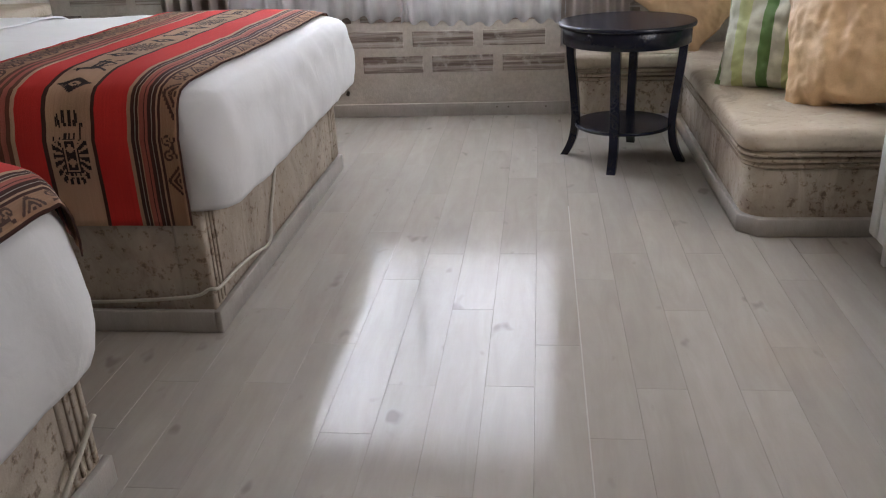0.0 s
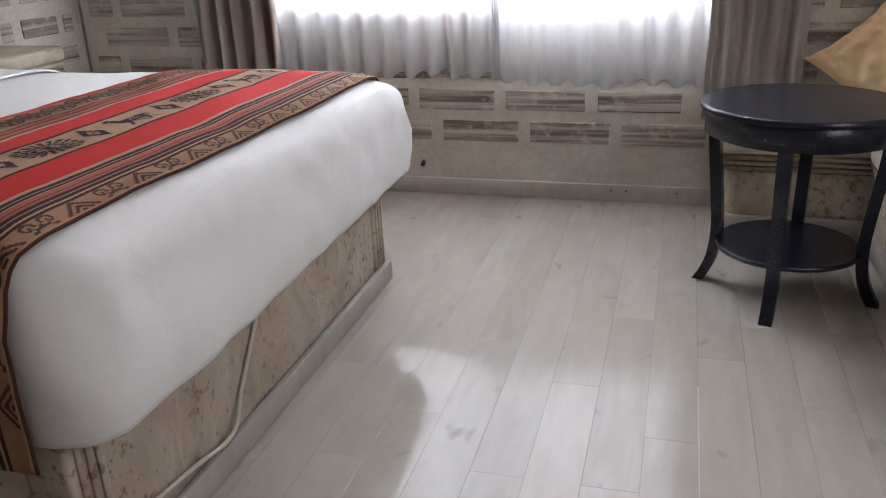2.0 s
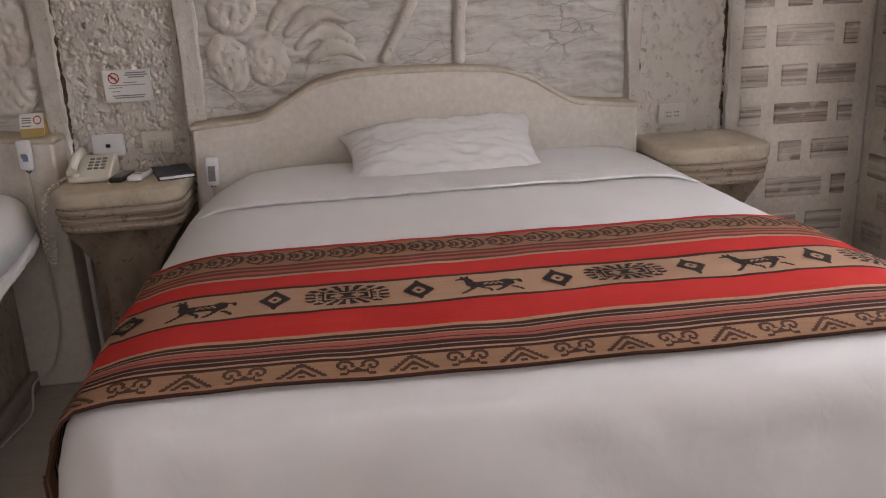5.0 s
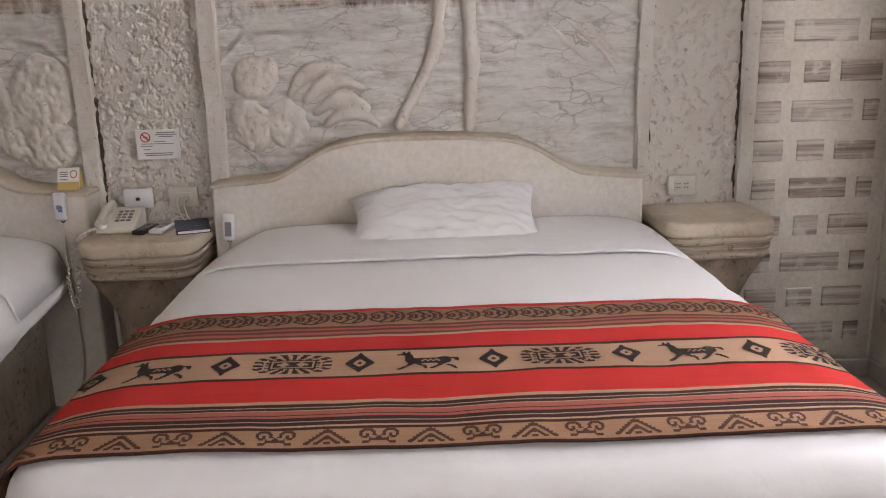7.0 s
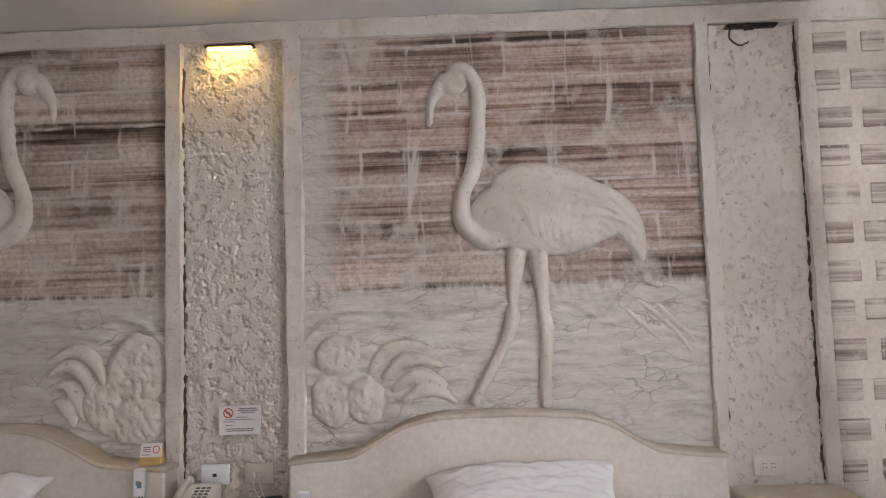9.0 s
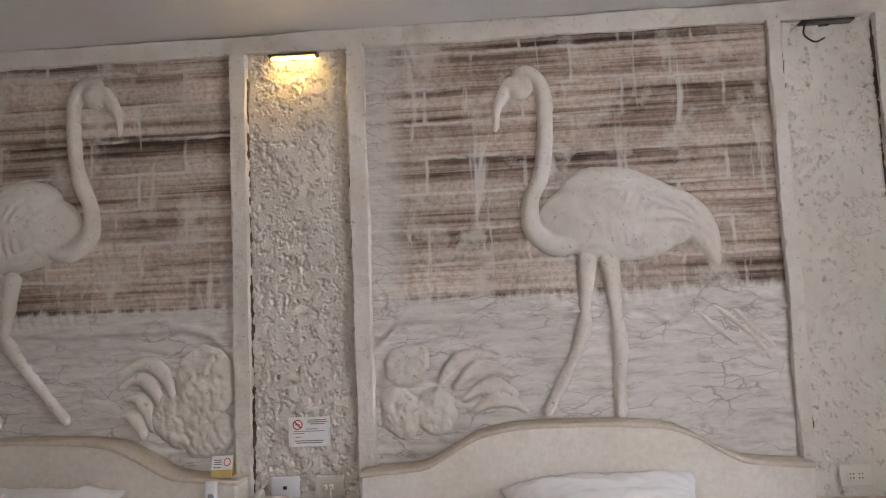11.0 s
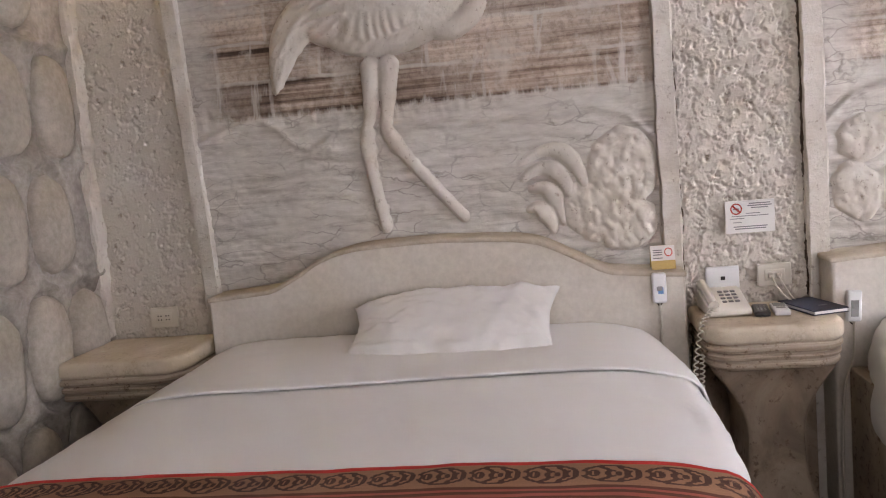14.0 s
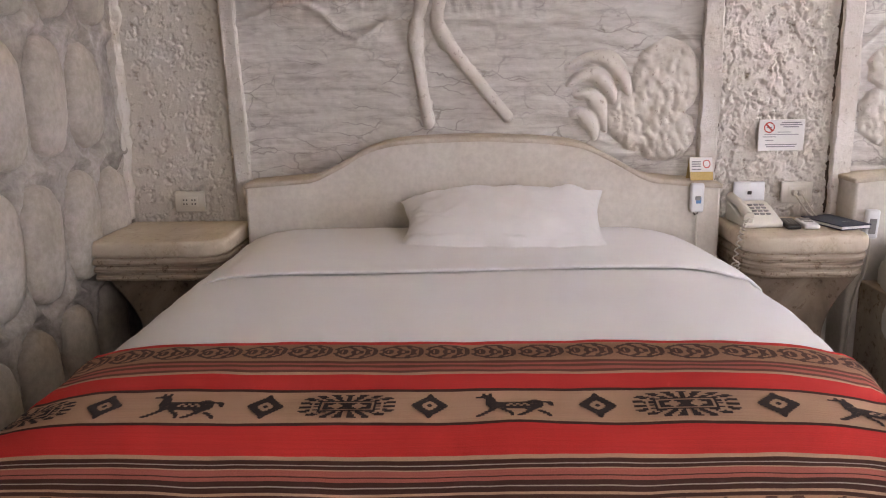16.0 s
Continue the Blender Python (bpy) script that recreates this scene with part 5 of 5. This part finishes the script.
card = thing("tent_card", "white and yellow folded no-smoking tent card", "sign", (HEAD + 0.115, 1.855, 0.985))
card.scale = (0.9, 0.85, 0.9)
part("face", prism([(0.038, 0.0), (0.034, 0.0), (0.004, 0.092), (0.008, 0.092)], "y", -0.05, 0.05), PAPER, card)
part("band", prism([(0.0390, 0.0), (0.0382, 0.0), (0.0272, 0.034), (0.0280, 0.034)], "y", -0.0499, 0.0499), YELLOW, card)
part("back_face", prism([(-0.036, 0.0), (-0.032, 0.0), (0.004, 0.092), (0.0, 0.092)], "y", -0.05, 0.05), YELLOW, card)
part("end_flap", prism([(0.034, 0.002), (-0.032, 0.002), (0.003, 0.088)], "y", 0.044, 0.046), YELLOW, card)
bm = bmesh.new()
for i in range(24):
    a0, a1 = 2 * math.pi * i / 24, 2 * math.pi * (i + 1) / 24
    quad = []
    for q, a in ((0.017, a0), (0.017, a1), (0.013, a1), (0.013, a0)):
        z = 0.066 + q * math.sin(a)
        quad.append(bm.verts.new((0.0392 - 0.0304 * z / 0.092, 0.024 + q * math.cos(a), z)))
    bm.faces.new(quad)
part("prohibition_ring", bm, RED_INK, card)
for z in (0.075, 0.066, 0.057, 0.044):
    part("print_line", box(0.0392 - 0.0304 * z / 0.092, 0.0398 - 0.0304 * z / 0.092, -0.04, -0.002, z - 0.002, z + 0.002), INK, card)


def phone(x, y, z, turn):
    ob = thing("telephone", "ivory push-button telephone on the bedside shelf", "telephone", (x, y, z))
    ob.rotation_euler = (0, 0, radians(turn))
    part("body", prism([(-0.10, 0.0), (0.10, 0.0), (0.10, 0.022), (-0.06, 0.072), (-0.10, 0.072)], "y", -0.075, 0.085, 0.008, 2), PLASTIC, ob)
    hand = part("handset", tube([(0.096, -0.055, 0.040), (0.06, -0.056, 0.054), (-0.02, -0.056, 0.078), (-0.098, -0.055, 0.084)], lambda t: 0.017 + 0.004 * abs(2 * t - 1) ** 3, 12, 5), PLASTIC, ob)
    part("mouthpiece", turned([(0.018, 0.018), (0.022, 0.021), (0.022, 0.034), (0.018, 0.038)], 16, (0.078, -0.052)), PLASTIC, hand)
    part("earpiece", turned([(0.018, 0.060), (0.022, 0.063), (0.022, 0.076), (0.018, 0.080)], 16, (-0.078, -0.052)), PLASTIC, hand)
    for r in range(4):
        for c in range(3):
            px, py = -0.035 + r * 0.024, 0.0 + c * 0.024
            pz = 0.0715 - (px + 0.06) * 0.3125
            part("key", box(px - 0.0075, px + 0.0075, py - 0.009, py + 0.009, pz - 0.006, pz + 0.004, 0.002, 1), GREY_PLASTIC, ob)
    return ob


phone(HEAD + 0.165, 2.048, 0.822, 3).scale = (0.98, 0.92, 1.0)
bm = bmesh.new()
pts = []
centre = smoothed([(HEAD + 0.27, 1.992, 0.852), (HEAD + 0.36, 1.945, 0.82), (HEAD + 0.39, 1.915, 0.70), (HEAD + 0.385, 1.915, 0.60), (HEAD + 0.38, 1.925, 0.565), (HEAD + 0.37, 1.935, 0.64), (HEAD + 0.36, 1.94, 0.72)], 26)
for i, p in enumerate(centre):
    a = i * 1.25
    pts.append(p + Vector((0.008 * math.cos(a), 0.008 * math.sin(a), 0)))
tagged(part("coiled_cord", tube(pts, 0.0028, 5, 1, bm), CABLE), "coiled ivory telephone cord hanging beside the shelf", "cord")

remote = thing("remote_control", "small black remote control on the shelf", "remote control", (HEAD + 0.225, 2.166, 0.822))
remote.scale = (1.45, 1.2, 1.0)
remote.rotation_euler = (0, 0, radians(-8))
part("body", box(-0.05, 0.05, -0.022, 0.022, 0, 0.018, 0.006, 3), DARK_PLASTIC, remote)
for k in range(4):
    for c in (-0.010, 0.0, 0.010):
        part("button", box(-0.02 + k * 0.015, -0.012 + k * 0.015, c - 0.003, c + 0.003, 0.0175, 0.0195, 0.001, 1), GREY_PLASTIC, remote)
ac = thing("remote_control", "small white remote control with grey screen", "remote control", (HEAD + 0.225, 2.229, 0.822))
ac.scale = (1.3, 1.1, 1.0)
ac.rotation_euler = (0, 0, radians(-6))
part("body", box(-0.055, 0.055, -0.024, 0.024, 0, 0.019, 0.006, 3), WHITE_PLASTIC, ac)
part("screen", box(-0.045, -0.005, -0.018, 0.018, 0.0185, 0.0200, 0.0006, 1), GREY_PLASTIC, ac)
part("button", box(0.006, 0.022, -0.014, 0.014, 0.0185, 0.0205, 0.001, 1), GREY_PLASTIC, ac)
book = thing("folder", "dark blue leatherette information folder lying closed", "book", (HEAD + 0.20, 2.342, 0.822))
book.scale = (1.15, 1.05, 1.0)
book.rotation_euler = (0, 0, radians(17))
part("pages", box(-0.088, 0.092, -0.055, 0.058, 0.003, 0.013), PAPER, book)
part("cover", box(-0.095, 0.095, -0.062, 0.062, 0.013, 0.017, 0.001, 1), NAVY, book)
part("cover", box(-0.095, 0.095, -0.062, 0.062, 0.0, 0.003, 0.001, 1), NAVY, book)
part("emblem", box(0.03, 0.036, 0.0, 0.03, 0.017, 0.0174), GREY_PLASTIC, book)


def blanket_switch(y, z, tilt, label):
    ob = thing("blanket_switch", label, "switch", (HEAD + 0.185, y, z))
    ob.rotation_euler = (radians(tilt), 0, 0)
    part("body", box(-0.012, 0.016, -0.025, 0.025, -0.055, 0.055, 0.009, 3), WHITE_PLASTIC, ob)
    part("label_panel", box(0.0155, 0.0172, -0.006, 0.013, -0.020, 0.004, 0.0006, 1) if y < 2 else box(0.0155, 0.0172, -0.013, 0.013, -0.036, 0.022, 0.0006, 1), BLUE if y < 2 else GREY_PLASTIC, ob)
    part("dial", box(0.0165, 0.020, -0.010, 0.010, -0.008, 0.008, 0.002, 1), GREY_PLASTIC, ob)
    part("hook", tube([(-0.012, -0.012, -0.050), (-0.004, 0.0, -0.066), (-0.012, 0.014, -0.050)], 0.0025, 6, 4), METAL, ob)
    return ob


blanket_switch(1.83, 0.925, 0, "white blanket control with blue label hooked on headboard")
blanket_switch(2.482, 0.820, -3, "white blanket control hooked on the headboard")

# ---- cables ----


def cable(points, r, label):
    return tagged(part("cable", tube(points, r, 6, 6), CABLE), label, "cable")


cable([(HEAD + 0.195, 1.83, 0.862), (HEAD + 0.20, 1.832, 0.70), (HEAD + 0.21, 1.845, 0.45), (HEAD + 0.215, 1.84, 0.25), (HEAD + 0.25, 1.80, 0.11), (HEAD + 0.33, 1.755, 0.085), (HEAD + 0.42, 1.765, 0.012), (HEAD + 0.55, 1.75, 0.007), (HEAD + 0.66, 1.735, 0.007)], 0.0045, "ivory cable hanging from a blanket control")
cable([(HEAD + 0.19, 2.482, 0.77), (HEAD + 0.185, 2.476, 0.64), (HEAD + 0.18, 2.446, 0.52), (HEAD + 0.182, 2.434, 0.30), (HEAD + 0.19, 2.432, 0.10)], 0.005, "ivory cable hanging from a blanket control beside the bed")
cable([(HEAD + 0.045, 2.25, 0.912), (HEAD + 0.09, 2.262, 0.875), (HEAD + 0.12, 2.30, 0.835), (HEAD + 0.15, 2.385, 0.83), (HEAD + 0.19, 2.41, 0.80)], 0.003, "thin ivory cable from a wall socket")
cable([(HEAD + 0.045, 2.275, 0.912), (HEAD + 0.08, 2.285, 0.88), (HEAD + 0.11, 2.315, 0.835), (HEAD + 0.10, 2.39, 0.83)], 0.003, "thin ivory cable from a wall socket")
cable([(-2.0, 2.453, 0.115), (-1.5, 2.453, 0.098), (-1.10, 2.453, 0.118), (-1.01, 2.448, 0.150), (-0.985, 2.47, 0.146), (-0.984, 2.636, 0.139), (-0.984, 2.80, 0.118), (-0.984, 2.97, 0.094), (-0.997, 3.06, 0.17), (-1.001, 3.18, 0.31), (-1.002, 3.25, 0.42)], 0.006, "white cable run along the bed base")
cable([(-0.979, 1.50, 0.10), (-0.977, 1.60, 0.16), (-0.976, 1.68, 0.21)], 0.007, "white cable run along the bed base")

# ---- lamps over the strips ----


def strip_lamp(y, lit, label):
    ob = thing("picture_lamp", label, "lamp", (HEAD, y, 2.742), "strip lamps")
    part("housing", prism([(-0.01, 0.0), (0.038, 0.0), (0.044, 0.006), (0.038, 0.012), (-0.01, 0.012)], "y", -0.108, 0.108, 0.003, 1), METAL, ob)
    part("bracket", box(-0.02, 0.0, -0.02, 0.02, -0.004, 0.024, 0.002), METAL, ob)
    if lit:
        part("tube", tube([(0.024, -0.095, -0.007), (0.024, 0.095, -0.007)], 0.006, 10, 1, up=Vector((1, 0, 0))), BULB, ob, "lit warm tube")
    else:
        part("loose_wire", tube([(0.03, -0.09, 0.0), (0.035, -0.10, -0.05), (0.04, -0.06, -0.085), (0.04, -0.02, -0.07)], 0.004, 6, 5), METAL, ob, "dangling dark wire")
    return ob


strip_lamp(2.158, True, "lit warm wall lamp above the rough plaster strip")
strip_lamp(-0.18, True, "lit warm wall lamp above the rough plaster strip")
strip_lamp(4.41, False, "unlit wall lamp housing with a dangling wire")
for y in (2.158, -0.18):
    lamp("tube_glow", "AREA", look((HEAD + 0.050, y, 2.714), (HEAD + 0.02, y, 1.0)), 0.42, (1.0, 0.68, 0.20), size=0.18, size_y=0.03)

# ---- skirting ----
for x0, x1, y0, y1 in ((HEAD + 0.01, 0.19, WINDOW - 0.018, WINDOW), (HEAD + 0.02, HEAD + 0.04, 4.65, WINDOW - 0.02)):
    tagged(part("baseboard", box(x0, x1, y0, y1, 0.0, 0.08, 0.004), SKIRT), "grey wooden baseboard along the brick wall", "baseboard", kind="structure")
tagged(part("baseboard", box(EAST - 0.018, EAST, SOUTH + 0.02, 1.95, 0.0, 0.08, 0.004), SKIRT), "grey wooden baseboard", "baseboard", kind="structure")

# ---- window over the radiator ----
window = thing("window_2", "white framed window above the radiator", "window", (EAST + 0.14, 2.6, 0.85), kind="structure")
for y0, y1, z0, z1 in ((-0.60, -0.55, 0, 1.3), (0.55, 0.60, 0, 1.3), (-0.55, 0.55, 1.25, 1.3), (-0.55, 0.55, 0.0, 0.05), (-0.03, 0.03, 0.05, 1.25)):
    part("window_frame", box(-0.03, 0.03, y0, y1, z0, z1, 0.004), FRAME, window)
for y0, y1 in ((-0.55, -0.03), (0.03, 0.55)):
    pane = part("pane", box(-0.003, 0.003, y0, y1, 0.05, 1.25), GLASS, window)
    pane.visible_shadow = False

# ---- bricks, stones and planks ----
brick_meshes = {}


def brick(parent, place, wide, high, axis):
    key = (round(wide, 3), round(high, 3), axis)
    if key not in brick_meshes:
        b = box(-wide / 2, wide / 2, -0.012, 0.004, -high / 2, high / 2, 0.004, 1) if axis == "y" else box(-0.012, 0.004, -wide / 2, wide / 2, -high / 2, high / 2, 0.004, 1)
        for v in b.verts:
            j = 0.004 * fbm(v.co.x * 40 + wide * 9, v.co.y * 40, v.co.z * 40)
            v.co.x += j * (axis == "y")
            v.co.z += j
            if axis == "y":
                v.co.y *= -1
        me = bpy.data.meshes.new("brick")
        bmesh.ops.recalc_face_normals(b, faces=b.faces)
        b.to_mesh(me)
        b.free()
        me.materials.append(BRICK)
        brick_meshes[key] = me
    ob = part("brick", brick_meshes[key], parent=parent)
    ob.location = place


rng = random.Random(4)
COURSE, TALL, PITCH, WIDE = 0.151, 0.102, 0.429, 0.372
for row in range(17):
    z = 0.320 + row * COURSE
    first = -0.640 + (-0.115 if row % 2 else 0.0)
    for k in range(-7, 7):
        x0 = first + k * PITCH
        x1 = x0 + WIDE
        x0, x1 = max(x0, HEAD + 0.05), min(x1, EAST - 0.03)
        if x1 - x0 < 0.08:
            continue
        if z + 0.05 > WZ0 - 0.02 and z - 0.05 < WZ1 + 0.02:
            if x0 < WX1 + 0.03 and x1 > WX0 - 0.03:
                if x0 < WX0 - 0.12:
                    x1 = WX0 - 0.04
                elif x1 > WX1 + 0.12:
                    x0 = WX1 + 0.04
                else:
                    continue
        if x1 > 0.2 and z < 0.5:
            continue
        brick(wall_window, ((x0 + x1) / 2, WINDOW, z), x1 - x0, rng.choice((TALL, TALL - 0.008)), "y")
bay = part("brick_bay", box(HEAD - 0.04, HEAD - 0.024, 4.664, WINDOW - 0.002, 0.0, 2.768), JOINT, wall_head, "tan plaster between the bricks")
for row in range(17):
    z = 0.035 + row * 0.165
    cut, gap = rng.choice((0.105, 0.115, 0.125)), rng.choice((0.045, 0.06))
    first = 4.676 + rng.choice((0.0, 0.008))
    ends = (first + cut, first + cut + gap, 5.10) if row % 2 else (first + cut + 0.03, first + cut + 0.03 + gap, 4.99)
    for y0, y1 in ((first, ends[0]), (ends[1], ends[2]), (ends[2] + 0.045, 5.215)):
        brick(wall_head, (HEAD - 0.024 + 0.001, (y0 + y1) / 2, z), y1 - y0, 0.090, "x")

stone_meshes = []
for k in range(5):
    r = random.Random(20 + k)
    verts, faces = [], []
    w, h = 0.106 + 0.008 * r.random(), 0.190 + 0.012 * r.random()
    for j, (s, d) in enumerate(((1.0, -0.04), (0.985, 0.012), (0.92, 0.030), (0.6, 0.042), (0.25, 0.046))):
        for i in range(20):
            a = 2 * math.pi * i / 20
            ca, sa = math.cos(a), math.sin(a)
            q = 1 + 0.05 * fbm(ca * 1.3 + k * 5, sa * 1.3, 0.0)
            verts.append((s * w * q * math.copysign(abs(ca) ** 0.85, ca), d + 0.004 * fbm(ca * s * 3, sa * s * 3, k), s * h * q * math.copysign(abs(sa) ** 0.8, sa)))
    for j in range(4):
        for i in range(20):
            faces.append((j * 20 + i, j * 20 + (i + 1) % 20, (j + 1) * 20 + (i + 1) % 20, (j + 1) * 20 + i))
    faces.append(tuple(range(80, 100)))
    stone_meshes.append(mesh("stone", verts, faces, STONE, True))


stone_places = []
for row in range(7):
    for k in range(16):
        x, z = -2.35 - (0.11 * (row - 2)) % 0.272 + 0.272 * (k - 3), -0.035 + row * 0.455
        if x - 0.115 >= HEAD and x + 0.1 <= EAST and z + 0.2 <= TOP:
            stone_places.append((x + rng.uniform(-0.012, 0.012), z + rng.uniform(-0.012, 0.012), (k * 3 + row * 2) % 5))


def mortar_face(x0, x1, nx, nz):
    def point(x, z):
        groove = 0.0
        for sx, sz, _ in stone_places:
            if abs(x - sx) < 0.16 and abs(z - sz) < 0.26:
                e = math.hypot((x - sx) / 0.112, (z - sz) / 0.203)
                groove = max(groove, math.exp(-((e - 1.06) / 0.11) ** 2))
        row = (z - 0.1925) / 0.455
        ridge = math.exp(-(((row - round(row)) * 0.455) / 0.022) ** 2)
        return (x, SOUTH - 0.004 + 0.014 * ridge - 0.032 * groove + 0.011 * fbm(x * 9, z * 9, 0.5) + 0.004 * fbm(x * 35, z * 35, 0.9, 2), z)
    return part("mortar_face", sheet("mortar_face", (x1, x0), (0.0, TOP), nx, nz, point, MORTAR), parent=wall_south)


mortar_face(HEAD, -1.7, 230, 400)
mortar_face(-1.7, EAST, 200, 200)
for x, z, kind in stone_places:
    ob = part("stone", stone_meshes[kind], parent=wall_south)
    ob.location = (x, SOUTH - 0.018, z)
    ob.rotation_euler = (0, radians(rng.uniform(-4, 4)), 0)

plank_meshes = {}
PW = 0.136
xs = [0.001 + PW * k for k in range(-23, 11)]
for col, x0 in enumerate(xs):
    if x0 < HEAD - 0.1 or x0 > EAST:
        continue
    y = SOUTH - (0.37 * col * 1.618 % 1.0) * 1.15
    while y < WINDOW:
        long = 0.92
        a, b = max(y, SOUTH), min(y + long, WINDOW)
        y += long
        if b - a < 0.05:
            continue
        key = round(b - a, 2)
        if key not in plank_meshes:
            b2 = box(0.0002, PW - 0.0002, 0.0002, b - a - 0.0002, -0.012, 0.0, 0.0009, 1)
            me = bpy.data.meshes.new("plank")
            b2.to_mesh(me)
            b2.free()
            me.materials.append(PLANK)
            plank_meshes[key] = me
        ob = part("plank", plank_meshes[key], parent=floor)
        ob.location = (x0, a, rng.uniform(-0.0004, 0.0))

part("joint_bead", box(0.1345, 0.1385, -0.3, 3.6, -0.004, 0.0012, 0.0005, 1), FILLER, floor, "pale filled joint in the floor")

# ---- detector on the ceiling ----
det = thing("smoke_detector", "small white round detector on the ceiling", "detector", (-2.63, 0.92, TOP))
part("base", turned([(0.05, -0.012), (0.055, -0.008), (0.055, 0.0)], 24), WHITE_PLASTIC, det)
part("cap", turned([(0.012, -0.030), (0.034, -0.026), (0.040, -0.012)], 24), WHITE_PLASTIC, det)

# ---- small marks ----
stub = thing("cable_stub", "short dark cut cable end above the baseboard", "cable", (-1.18, WINDOW, 0.155))
part("stub", tube([(0, 0.005, 0), (0.002, -0.012, -0.004), (0.0, -0.022, -0.012)], 0.011, 8, 3), METAL, stub)
for x in (-0.25, -0.18, 0.05):
    tagged(part("screw", turned([(0.004, -0.004), (0.0045, 0.0)], 10, (x, 0)), METAL), "small dark screw in the baseboard", "screw", "baseboard screws").matrix_world = pose(0, WINDOW - 0.019, 0.052, 90, 0, 0)
